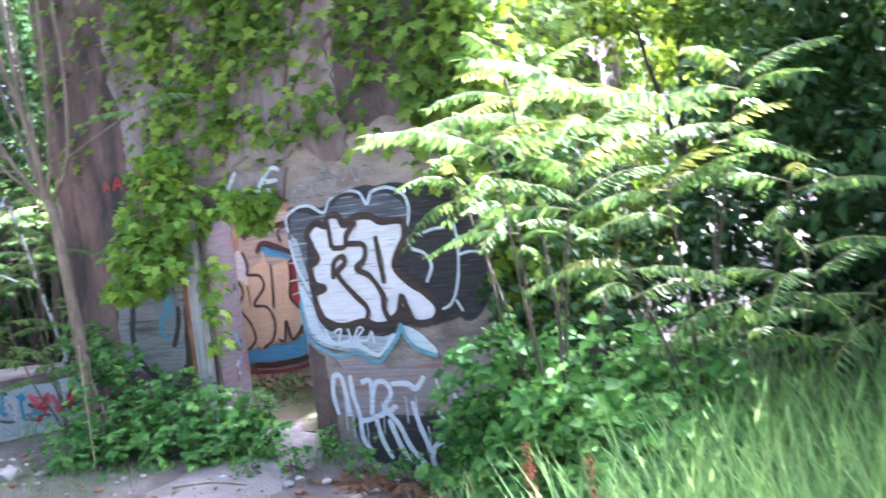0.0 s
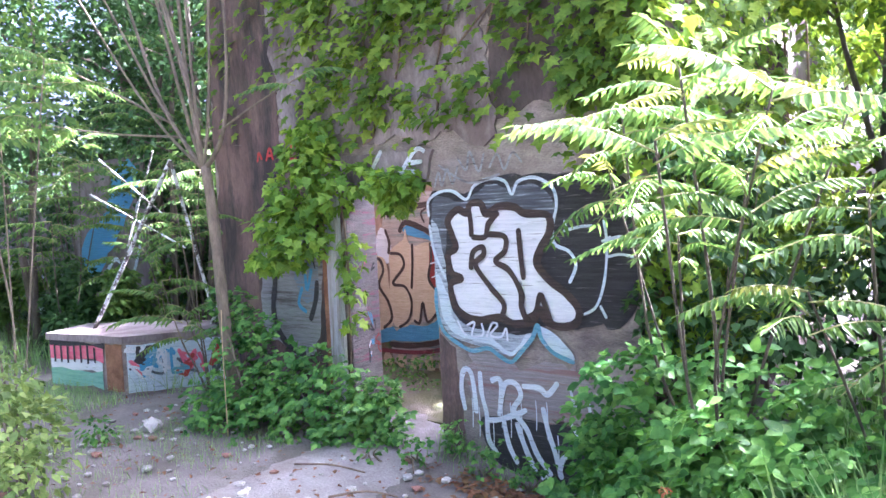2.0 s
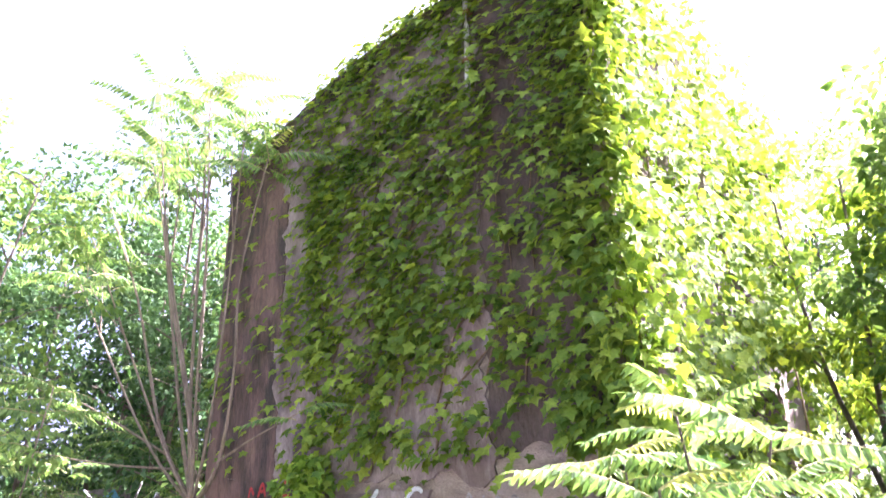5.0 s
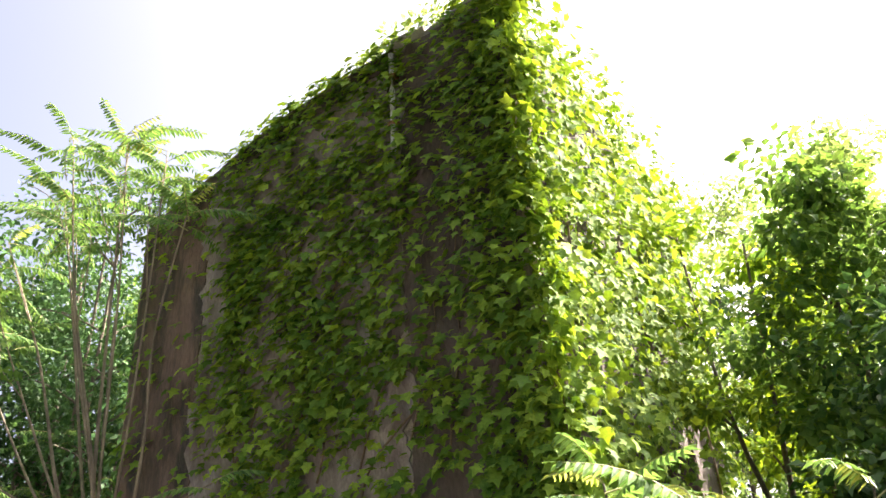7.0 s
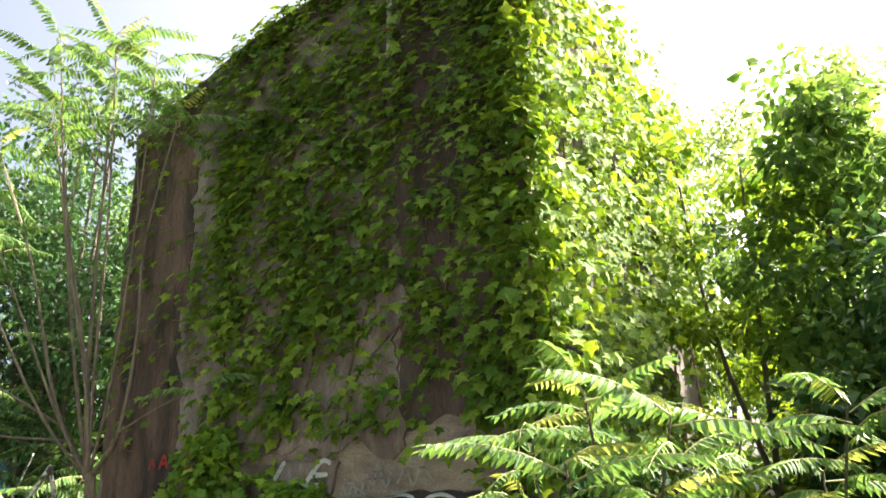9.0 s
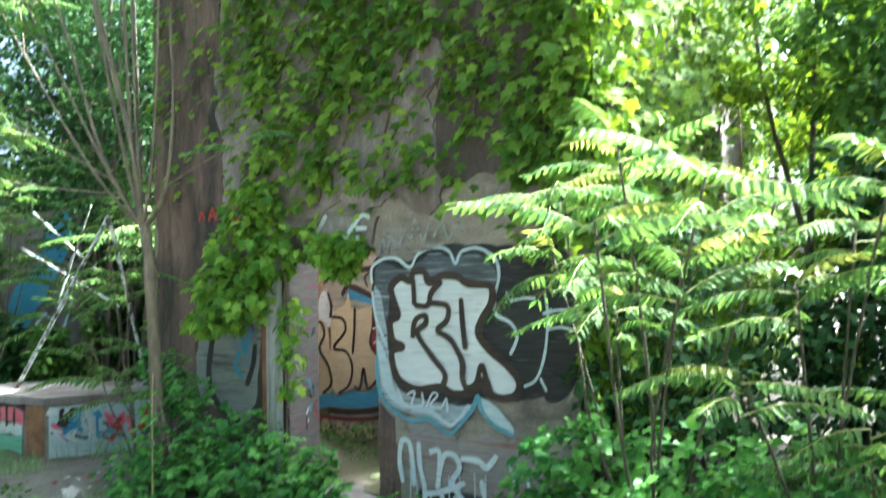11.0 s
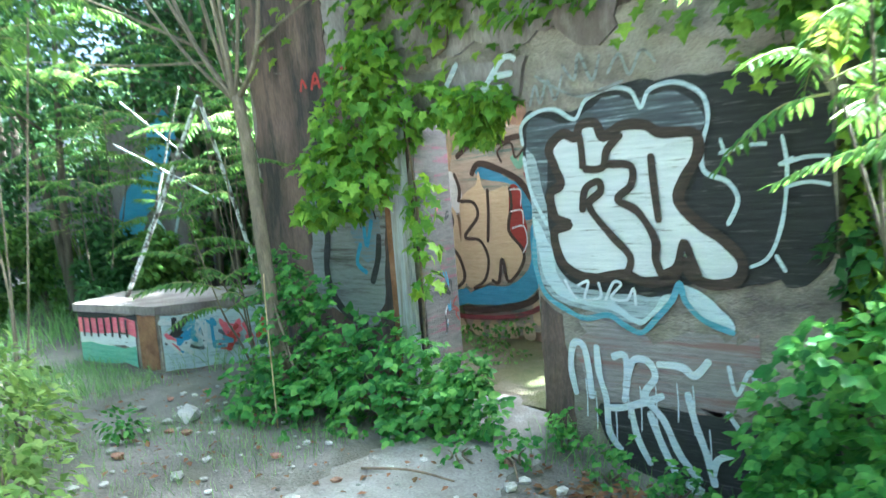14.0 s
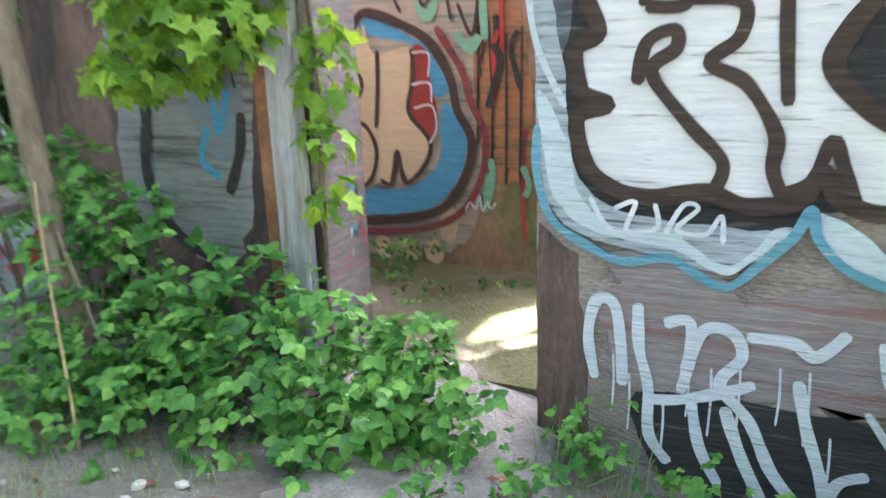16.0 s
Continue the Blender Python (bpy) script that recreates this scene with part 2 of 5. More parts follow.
def tube(pts, r0, r1, sides=7, n=4, wob=0.0):
    """Vertices and triangles of a tapered limb through pts."""
    c = spline(pts, n)
    v, f = [], []
    for i, p in enumerate(c):
        t = i / (len(c) - 1)
        d = Vector(c[min(i + 1, len(c) - 1)] - c[max(i - 1, 0)]).normalized()
        q = d.to_track_quat("Z", "Y")
        r = (r0 + (r1 - r0) * t) * (1 + wob * (random.random() - 0.5))
        for s in range(sides):
            a = 2 * math.pi * s / sides
            v.append(Vector(p) + q @ Vector((r * math.cos(a), r * math.sin(a), 0)))
    for i in range(len(c) - 1):
        for s in range(sides):
            a, b = i * sides + s, i * sides + (s + 1) % sides
            f.append((a, b, b + sides, a + sides))
    f.append(tuple(range(sides))[::-1])
    f.append(tuple(range(len(v) - sides, len(v))))
    return v, f


def limb(name, pts, r0, r1, material, parent=None, sides=7, wob=0.15, label=""):
    v, f = tube(pts, r0, r1, sides, 4, wob)
    return raw(name, v, f, material, parent, label, smooth=True)


LEAF_A = np.array([(0, 0, 0), (0.30, 0.38, 0.07), (0, 1, -0.12), (-0.30, 0.38, 0.07), (0, 0.45, -0.02)])
LEAF_A_T = [(0, 1, 4), (1, 2, 4), (2, 3, 4), (3, 0, 4)]
LEAF_L = np.array([(0, 0, 0), (0.38, 0.02, 0.03), (0.30, 0.30, 0.05), (0.58, 0.46, 0.0), (0.22, 0.62, 0.03), (0, 1.02, -0.14),
                   (-0.22, 0.62, 0.03), (-0.58, 0.46, 0.0), (-0.30, 0.30, 0.05), (-0.38, 0.02, 0.03), (0, 0.4, -0.03)])
LEAF_L_T = [(i, (i + 1) % 10, 10) for i in range(10)]
LEAF_O = np.array([(0, 0, 0), (0.27, 0.16, 0.05), (0.36, 0.42, 0.06), (0.22, 0.76, 0.0), (0, 1, -0.1), (-0.22, 0.76, 0.0), (-0.36, 0.42, 0.06), (-0.27, 0.16, 0.05), (0, 0.45, -0.03)])
LEAF_O_T = [(i, (i + 1) % 8, 8) for i in range(8)]
BLADE = np.array([(-0.012, 0, 0), (0.012, 0, 0), (0.010, 0.55, 0.10), (-0.010, 0.55, 0.10), (0, 1, 0.34)])
BLADE_T = [(0, 1, 2), (0, 2, 3), (3, 2, 4)]


def unit(a):
    return a / np.maximum(np.linalg.norm(a, axis=1, keepdims=True), 1e-9)


def leaf_arrays(places, along, face, size, shape=LEAF_A, tris=LEAF_A_T):
    """Leaves at places (n, 3), pointing along, facing face, each of its size."""
    y = unit(along)
    x = unit(np.cross(y, face))
    z = np.cross(x, y)
    k = len(shape)
    v = (places[:, None, :] + size[:, None, None] * (shape[None, :, 0, None] * x[:, None, :] + shape[None, :, 1, None] * y[:, None, :] + shape[None, :, 2, None] * z[:, None, :])).reshape(-1, 3)
    t = (np.arange(len(places))[:, None, None] * k + np.array(tris)[None]).reshape(-1, 3)
    return v, t


RNG = np.random.default_rng(7)


def scatter(centres, radii, n, squash=0.8, hollow=0.45):
    """n places in clumps round centres, denser to the outside."""
    i = RNG.integers(0, len(centres), n)
    d = unit(RNG.normal(size=(n, 3)))
    r = (hollow + (1 - hollow) * RNG.random(n) ** 0.6)
    d[:, 2] *= squash
    return centres[i] + d * (radii[i] * r)[:, None], d


def foliage(name, centres, radii, n, size, material, parent, shape=LEAF_A, tris=LEAF_A_T, droop=0.5, squash=0.8, label=""):
    p, d = scatter(np.asarray(centres, float), np.asarray(radii, float), n, squash)
    along = d + RNG.normal(size=(n, 3)) * 0.6 + np.array((0, 0, -droop))
    face = np.array((0, 0, 1.0)) + RNG.normal(size=(n, 3)) * 0.45 + d * 0.4
    v, t = leaf_arrays(p, along, face, size * RNG.uniform(0.6, 1.25, n), shape, tris)
    return big_mesh(name, v, t, material, parent, label)


def sprays(name, centres, radii, n, size, material, parent):
    """Leaves in threes at the ends of short twigs, held out flat to the light."""
    p, d = scatter(np.asarray(centres, float), np.asarray(radii, float), n, 0.85, 0.5)
    out = d * (1, 1, 0.3) + RNG.normal(size=(n, 3)) * 0.35 + (0, -0.25, 0)
    out[:, 2] -= 0.25
    out = unit(out)
    up = unit(np.array((0, -0.45, 1.0)) + RNG.normal(size=(n, 3)) * 0.35 + d * 0.45)
    side = unit(np.cross(out, up))
    p = p + d * (RNG.random(n) ** 5 * 0.16)[:, None]
    k = size * RNG.uniform(0.55, 1.3, n)
    vs, ts, base = [], [], 0
    for a, b, q in ((1.0, 0.0, 1.0), (0.35, 0.95, 0.85), (0.35, -0.95, 0.85)):
        v, t = leaf_arrays(p + out * 0.01, out * a + side * b, up + RNG.normal(size=(n, 3)) * 0.2, k * q, LEAF_O, LEAF_O_T)
        vs.append(v)
        ts.append(t + base)
        base += len(v)
    return big_mesh(name, np.concatenate(vs), np.concatenate(ts), material, parent)


def ground_z(x, y):
    z = -0.13 + 0.06 * np.clip(-y - 1.2, 0, 6)
    z = z - 0.20 * np.exp(-((x - 1.15) ** 2 / 0.5 + (y + 0.1) ** 2 / 0.5))
    z = z + 0.07 * np.exp(-((x + 2.5) ** 2 / 4 + (y + 0.8) ** 2 / 2))
    z = z + 0.65 * np.exp(-((x - 5.4) ** 2 / 1.1 + (y - 1.1) ** 2 / 1.6))
    return z + 0.012 * np.sin(3.1 * x + 1) * np.sin(2.7 * y) + 0.01 * np.sin(7 * x - 2 * y)


def gz(x, y):
    return float(ground_z(np.float64(x), np.float64(y)))


# ---- ground ----
def axis_steps():
    a = np.concatenate([np.linspace(-9, 9, 181), 9 + np.cumsum(np.geomspace(0.2, 60, 36)), -9 - np.cumsum(np.geomspace(0.2, 60, 36))])
    return np.sort(a)


gx, gy = np.meshgrid(axis_steps(), axis_steps(), indexing="ij")
gh = ground_z(gx, gy) + RNG.normal(size=gx.shape) * 0.006
nx, ny = gx.shape
gi = np.arange(nx * ny).reshape(nx, ny)
quad = np.stack([gi[:-1, :-1], gi[1:, :-1], gi[1:, 1:], gi[:-1, 1:]], -1).reshape(-1, 4)
ground = big_mesh("ground", np.stack([gx, gy, gh], -1).reshape(-1, 3), np.concatenate([quad[:, [0, 1, 2]], quad[:, [0, 2, 3]]]), M_SOIL, None, "", False)
for poly in ground.data.polygons:
    poly.use_smooth = True
tagged(ground, "bare trodden grey-brown soil with grit and dry leaves", "ground", kind="structure")

# the pale path that runs into the doorway
mid = spline([(-0.52, 0.42), (-0.42, 0.0), (-0.25, -0.6), (-0.2, -1.2), (0.1, -2.0), (0.7, -2.8), (1.8, -3.6), (3.6, -4.9), (5.5, -6.5)], 7)
wid = np.interp(np.linspace(0, 1, len(mid)), [0, 0.13, 0.3, 0.5, 1], [0.50, 0.48, 0.55, 0.75, 0.6])
pv, pf = [], []
for i, c in enumerate(mid):
    d = mid[min(i + 1, len(mid) - 1)] - mid[max(i - 1, 0)]
    side = np.array((-d[1], d[0])) / np.linalg.norm(d)
    for s in np.linspace(-1, 1, 9):
        w = wid[i] * (1 + 0.16 * noise.noise(Vector((i * 0.45, s * 2, 3)))) if abs(s) > 0.9 else wid[i]
        q = c + side * s * w
        edge = 0.010 - 0.03 * (abs(s) > 0.9)
        pv.append((q[0], q[1], gz(q[0], q[1]) + edge + 0.05 * math.exp(-((q[0] + 0.5) ** 2 + (q[1] - 0.1) ** 2) / 0.3)))
for i in range(len(mid) - 1):
    for s in range(8):
        a = i * 9 + s
        pf.append((a, a + 1, a + 10, a + 9))
path = raw("path", pv, pf, M_PATH, smooth=True)
tagged(path, "pale dusty worn footpath leading into the doorway", "path", kind="structure")

# ---- the ruined building ----
TOP = [(-2.95, 6.12), (-2.3, 6.35), (-0.92, 6.80), (0.55, 7.04), (0.57, 7.16), (0.95, 7.14), (0.97, 7.06), (1.5, 7.22), (1.78, 7.15)]
facade_outline = [(-2.95, -0.5), (-1.04, -0.5), (-1.04, 2.03), (-0.6, 2.06), (0.0, 2.03), (0.0, -0.5), (1.78, -0.5)] + TOP[::-1]
wall_front = part("wall_front", prism(facade_outline, 0.22), M_CONC)
tagged(wall_front, "tall stained board-marked concrete wall of a roofless ruin", "wall", kind="structure")


def top_line(x):
    return float(np.interp(x, [p[0] for p in TOP], [p[1] for p in TOP]))


def panel(name, outline, proud, material, label, rag=0.09):
    rough, k = [], len(outline)
    for i in range(k):
        a, b = Vector(outline[i]), Vector(outline[(i + 1) % k])
        m = max(2, int((b - a).length / 0.06))
        for q in range(m):
            p = a.lerp(b, q / m)
            w = rag * (noise.noise(Vector((p.x * 3, p.y * 3, 1))) + 0.5 * noise.noise(Vector((p.x * 11, p.y * 11, 2))))
            side = (b - a).normalized()
            rough.append((p.x - side.y * w, p.y + side.x * w))
    bm = prism([(min(max(x, -2.945), 1.775), min(z, top_line(x) - 0.01)) for x, z in rough], proud)
    bmesh.ops.translate(bm, vec=(0, -proud, 0), verts=bm.verts)
    return part(name, bm, material, wall_front, label)


panel("render_panel", [(-2.94, 2.6), (-1.86, 2.5), (-1.88, 6.46), (-2.94, 6.09)], 0.012, M_BROWN, "brown flaking render")
panel("render_panel", [(-2.93, -0.4), (-1.06, -0.4), (-1.06, 2.02), (-1.36, 2.02), (-1.36, 2.45), (-1.86, 2.496), (-2.93, 2.596)], 0.009, M_BROWN, "brown weathered render")
panel("render_panel", [(-1.856, 2.49), (-1.1, 2.46), (0.62, 2.36), (0.60, 6.98), (-0.92, 6.74), (-1.876, 6.42)], 0.022, M_GREY, "pale grey render under creeper", 0.16)
panel("render_panel", [(0.625, 2.5), (1.76, 2.55), (1.76, 7.1), (1.5, 7.16), (0.97, 6.98), (0.606, 6.96)], 0.010, M_DARK, "dark render")
panel("lintel", [(-1.35, 2.05), (-0.02, 2.05), (0.05, 2.30), (-1.35, 2.32)], 0.035, M_GREY, "chipped concrete lintel", 0.03)
panel("render_panel", [(0.004, -0.45), (0.24, -0.45), (0.2, 0.3), (0.17, 0.66), (0.004, 0.78)], 0.005, M_BROWN, "bare brown concrete edge", 0.03)
panel("coping", [(-2.93, 5.95), (-0.92, 6.52), (0.6, 6.8), (0.6, 7.02), (-0.92, 6.79), (-2.93, 6.11)], 0.034, M_DARK, "dark coping band", 0.05)

# The unseen opening in this wall is added to let sun reach the inner floor.
bm = prism([(0.22, -0.5), (2.85, -0.5), (2.85, 7.04), (0.22, 7.12)], -0.36, "x")
for o in ([(4.1, -0.5), (5.6, -0.5), (5.6, 6.9), (4.1, 6.97)], [(2.85, -0.5), (4.1, -0.5), (4.1, 2.1), (2.85, 2.1)], [(2.85, 3.35), (4.1, 3.35), (4.1, 6.97), (2.85, 7.04)]):
    other = prism(o, -0.36, "x")
    tmp = bpy.data.meshes.new("tmp")
    other.to_mesh(tmp)
    other.free()
    bm.from_mesh(tmp)
    bpy.data.meshes.remove(tmp)
bmesh.ops.translate(bm, vec=(1.78, 0, 0), verts=bm.verts)
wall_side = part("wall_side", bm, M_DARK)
tagged(wall_side, "side wall of the ruin buried in creeper", "wall", kind="structure")
wall_left = part("wall_left", box(-2.95, 0.22, -0.5, -2.6, 5.6, 3.3, 0), M_BROWN)
tagged(wall_left, "brown side wall of the ruin", "wall", kind="structure")
wall_back = part("wall_back", box(-2.95, 5.6, -0.5, 1.78, 5.9, 2.4, 0), M_INNER)
tagged(wall_back, "rear wall of the roofless ruin", "wall", kind="structure")
wall_inner = part("wall_inner", box(-2.6, 1.85, -0.5, -0.45, 2.15, 2.35, 0.012), M_INNER)
tagged(wall_inner, "inner plaster wall covered in spray paint", "wall", kind="structure")
wall_return = part("wall_return", box(-2.6, 0.222, -0.5, -1.10, 0.46, 2.35, 0.01), M_GREY)
tagged(wall_return, "thick return wall inside the doorway", "wall", kind="structure")
inner_floor = part("floor", prism([(-2.6, 0.22), (1.42, 0.22), (1.42, 5.6), (-2.6, 5.6)], 0.05, "z"), mat("mossy_earth", (0.05, 0.065, 0.02), (0.13, 0.12, 0.055), 2.2, 50, 0.95, 0.8, c=(0.16, 0.13, 0.10), cscale=1.6))
inner_floor.location.z = -0.115
tagged(inner_floor, "earth floor inside the ruin with mossy rubble", "floor", kind="structure")
# ---- spray paint ----
def ribbon(pts, w, y, closed=False, n=7):
    """A band of paint along a curve in the wall's (x, z)."""
    c = spline(pts, n, closed)
    k = len(c)
    v, f = [], []
    for i, p in enumerate(c):
        d = (c[(i + 1) % k] - c[i - 1]) if closed else (c[min(i + 1, k - 1)] - c[max(i - 1, 0)])
        s = np.array((-d[1], d[0])) / max(np.linalg.norm(d), 1e-6)
        h = 0.5 * w * (1 + 0.22 * noise.noise(Vector((p[0] * 9, p[1] * 9, y * 50))))
        if not closed and i in (0, k - 1):
            h *= 0.55
        for q in (p + s * h, p - s * h):
            v.append((q[0], y - 0.003 * i / k, q[1]))
    for i in range(k if closed else k - 1):
        a, b = 2 * i, 2 * ((i + 1) % k)
        f.append((a, a + 1, b + 1, b))
    return v, f


def strokes(name, lines, w, y, material, parent, label="", closed=False):
    """Each line of paint is a part of its own."""
    for j, pts in enumerate(lines):
        v, f = ribbon(pts, w, y - 0.0006 * j, closed)
        raw(name, v, f, material, parent, label)


def blot(name, pts, y, material, parent, label="", rag=0.012):
    """A filled patch of paint with an uneven edge."""
    c = [p + rag * np.array((noise.noise(Vector((p[0] * 13, p[1] * 13, 1))), noise.noise(Vector((p[0] * 13, p[1] * 13, 5))))) for p in spline(pts, 6, True)]
    return raw(name, [(p[0], y, p[1]) for p in c], [tuple(range(len(c)))], material, parent, label)


mural = thing("graffiti", "white bubble lettering outlined in black on the concrete wall", "graffiti", (0.7, -0.01, 1.3))
blot("black_ground", [(1.45, 1.97), (1.74, 1.9), (1.765, 1.4), (1.75, 1.05), (1.5, 0.95)], -0.0115, P_BLACK, mural, "black sprayed background", 0.015)
strokes("arc", [[(1.53, 1.52), (1.64, 1.55), (1.76, 1.55)], [(1.55, 1.41), (1.66, 1.43), (1.76, 1.41)]], 0.020, -0.026, P_ICE, mural, "thin white arcs")
blot("black_ground", [(-0.04, 1.83), (0.05, 1.95), (0.33, 1.92), (0.51, 2.02), (0.76, 2.03), (1.17, 2.02), (1.52, 1.97), (1.58, 1.74), (1.58, 1.08), (1.51, 0.95), (1.3, 0.89), (0.99, 0.89), (0.73, 0.67), (0.5, 0.78), (0.21, 0.77), (0.04, 0.93), (-0.0, 1.36)], -0.014, P_BLACK, mural, "black sprayed background", 0.03)
P_WASH = paint("slate_speckled_wash", (0.05, 0.055, 0.065), (0.15, 0.17, 0.20), (0.48, 0.55, 0.60), 6.0, (0.54, 0.66))
blot("speckled_wash", [(0.0, 1.84), (0.1, 1.91), (0.34, 1.85), (0.55, 1.97), (0.75, 1.95), (1.0, 1.95), (1.12, 1.85), (1.1, 1.72), (0.6, 1.7), (0.2, 1.72), (0.12, 1.45), (0.03, 1.5)], -0.0165, P_WASH, mural, "slate and white speckled wash", 0.02)
blot("icy_haze", [(-0.01, 1.72), (0.07, 1.6), (0.12, 1.3), (0.16, 1.0), (0.3, 0.86), (0.6, 0.82), (0.9, 0.8), (0.7, 0.66), (0.4, 0.7), (0.12, 0.78), (0.02, 1.0), (0.0, 1.35)], -0.0172, paint("icy_haze_paint", (0.30, 0.36, 0.42), (0.55, 0.62, 0.68), (0.06, 0.06, 0.07), 5.0, (0.52, 0.62)), mural, "hazy icy overspray", 0.015)
blot("blue_shadow", [(0.01, 1.29), (0.06, 0.93), (0.18, 0.79), (0.36, 0.74), (0.53, 0.72), (0.66, 0.66), (0.73, 0.64), (0.81, 0.72), (0.92, 0.82), (0.86, 0.82), (0.73, 0.68), (0.58, 0.75), (0.52, 0.8), (0.33, 0.79), (0.18, 0.89), (0.13, 1.1)], -0.018, P_ICE, mural, "icy blue-white fill", 0.01)
blot("blue_shadow", [(0.99, 0.89), (1.13, 0.83), (1.26, 0.69), (1.24, 0.64), (1.1, 0.71), (1.0, 0.8)], -0.018, P_ICE, mural, "icy blue-white fill", 0.01)
blot("white_fill", [(0.2, 1.6), (0.17, 1.71), (0.27, 1.79), (0.36, 1.76), (0.4, 1.83), (0.5, 1.83), (0.55, 1.75), (0.67, 1.8), (0.81, 1.79), (0.9, 1.74), (1.09, 1.72), (1.11, 1.61), (1.03, 1.48), (0.99, 1.36), (1.09, 1.24), (1.23, 1.14), (1.32, 1.03), (1.29, 0.93), (1.16, 0.9), (1.05, 0.94), (0.99, 1.03), (0.93, 0.93), (0.77, 0.9), (0.63, 0.94), (0.44, 0.91), (0.3, 0.94), (0.2, 1.03), (0.17, 1.19), (0.28, 1.24), (0.18, 1.29), (0.16, 1.43), (0.24, 1.49)], -0.022, P_WHITE, mural, "white bubble letter fill", 0.008)
strokes("outline", [[(0.2, 1.6), (0.17, 1.71), (0.27, 1.79), (0.36, 1.76), (0.4, 1.83), (0.5, 1.83), (0.55, 1.75), (0.67, 1.8), (0.81, 1.79), (0.9, 1.74), (1.09, 1.72), (1.11, 1.61), (1.03, 1.48), (0.99, 1.36), (1.09, 1.24), (1.23, 1.14), (1.32, 1.03), (1.29, 0.93), (1.16, 0.9), (1.05, 0.94), (0.99, 1.03), (0.93, 0.93), (0.77, 0.9), (0.63, 0.94), (0.44, 0.91), (0.3, 0.94), (0.2, 1.03), (0.17, 1.19), (0.28, 1.24), (0.18, 1.29), (0.16, 1.43), (0.24, 1.49)]], 0.062, -0.026, P_OUT, mural, "dark brown-black outline", True)
strokes("letter_line", [[(0.4, 1.57), (0.4, 1.67), (0.39, 1.78)], [(0.4, 1.57), (0.53, 1.57), (0.57, 1.67), (0.67, 1.76)], [(0.53, 1.59), (0.71, 1.57), (0.71, 1.46), (0.62, 1.38), (0.74, 1.31), (0.84, 1.15), (0.84, 1.03), (0.88, 0.93)], [(0.38, 1.31), (0.41, 1.45), (0.5, 1.49), (0.51, 1.43), (0.43, 1.35), (0.56, 1.18), (0.68, 1.05), (0.66, 0.95)], [(0.84, 1.63), (0.85, 1.46), (0.87, 1.24)], [(0.88, 0.95), (0.96, 1.0), (1.01, 1.13), (1.05, 1.04), (1.09, 0.93)]], 0.046, -0.029, P_OUT, mural, "dark inner letter lines")
strokes("halo", [[(-0.03, 1.74), (-0.03, 1.87), (0.09, 1.94), (0.23, 1.94), (0.36, 1.87), (0.44, 1.97), (0.59, 2.02), (0.73, 1.99), (0.79, 1.89), (0.85, 1.98), (1.0, 2.0), (1.14, 1.92), (1.17, 1.79), (1.13, 1.64), (1.14, 1.51), (1.26, 1.45), (1.31, 1.35), (1.25, 1.22)], [(-0.03, 1.68), (0.01, 1.45), (0.12, 1.23)]], 0.026, -0.020, P_ICE, mural, "pale halo line")
strokes("blue_line", [[(0.01, 1.16), (0.01, 0.97), (0.07, 0.8), (0.21, 0.71), (0.35, 0.66), (0.51, 0.69), (0.61, 0.64), (0.72, 0.6), (0.82, 0.69), (0.92, 0.8), (0.97, 0.9), (1.0, 0.8), (1.1, 0.7), (1.27, 0.64)]], 0.034, -0.024, P_CYAN, mural, "pale blue edge line")
strokes("hand_line", [[(0.22, 0.9), (0.27, 0.81), (0.31, 0.78)], [(0.31, 0.86), (0.39, 0.89), (0.36, 0.78), (0.47, 0.8), (0.46, 0.89)], [(0.5, 0.78), (0.56, 0.89), (0.61, 0.88), (0.54, 0.8), (0.64, 0.79), (0.69, 0.86), (0.7, 0.76)]], 0.018, -0.028, P_TAG, mural, "small white scribble")
strokes("arc", [[(1.23, 1.68), (1.26, 1.58)], [(1.22, 1.6), (1.37, 1.63), (1.47, 1.63)], [(1.54, 1.67), (1.56, 1.5), (1.53, 1.24), (1.46, 1.06), (1.36, 1.0)], [(1.52, 1.52), (1.59, 1.55), (1.59, 1.55)], [(1.49, 1.07), (1.54, 0.98)]], 0.020, -0.026, P_ICE, mural, "thin white arcs")
tag = thing("graffiti_tag", "white scrawled tag low on the concrete wall", "graffiti", (0.7, -0.01, 0.2))
strokes("white_line", [[(0.25, 0.16), (0.22, 0.34), (0.25, 0.49), (0.32, 0.48), (0.35, 0.32), (0.36, 0.15)], [(0.41, 0.5), (0.42, 0.32), (0.46, 0.16), (0.47, -0.04), (0.55, -0.15)], [(0.46, 0.11), (0.58, 0.13), (0.76, 0.2), (0.84, 0.24)], [(0.51, 0.43), (0.6, 0.45), (0.61, 0.31), (0.58, 0.16)], [(0.59, 0.24), (0.65, 0.42), (0.75, 0.43), (0.79, 0.34), (0.72, 0.22), (0.83, 0.09), (0.92, -0.1), (1.04, -0.24)], [(0.62, 0.15), (0.66, -0.05), (0.74, -0.2)]], 0.044, -0.016, P_TAG, tag)
strokes("white_line", [[(0.74, 0.13), (0.81, -0.06), (0.9, -0.24)], [(0.8, 0.42), (0.95, 0.42), (1.03, 0.38), (1.12, 0.48)], [(0.98, 0.28), (1.02, 0.1), (1.08, -0.08), (1.12, -0.25)], [(1.1, -0.2), (1.14, -0.09), (1.23, -0.04)]], 0.044, -0.016, P_TAG, tag)
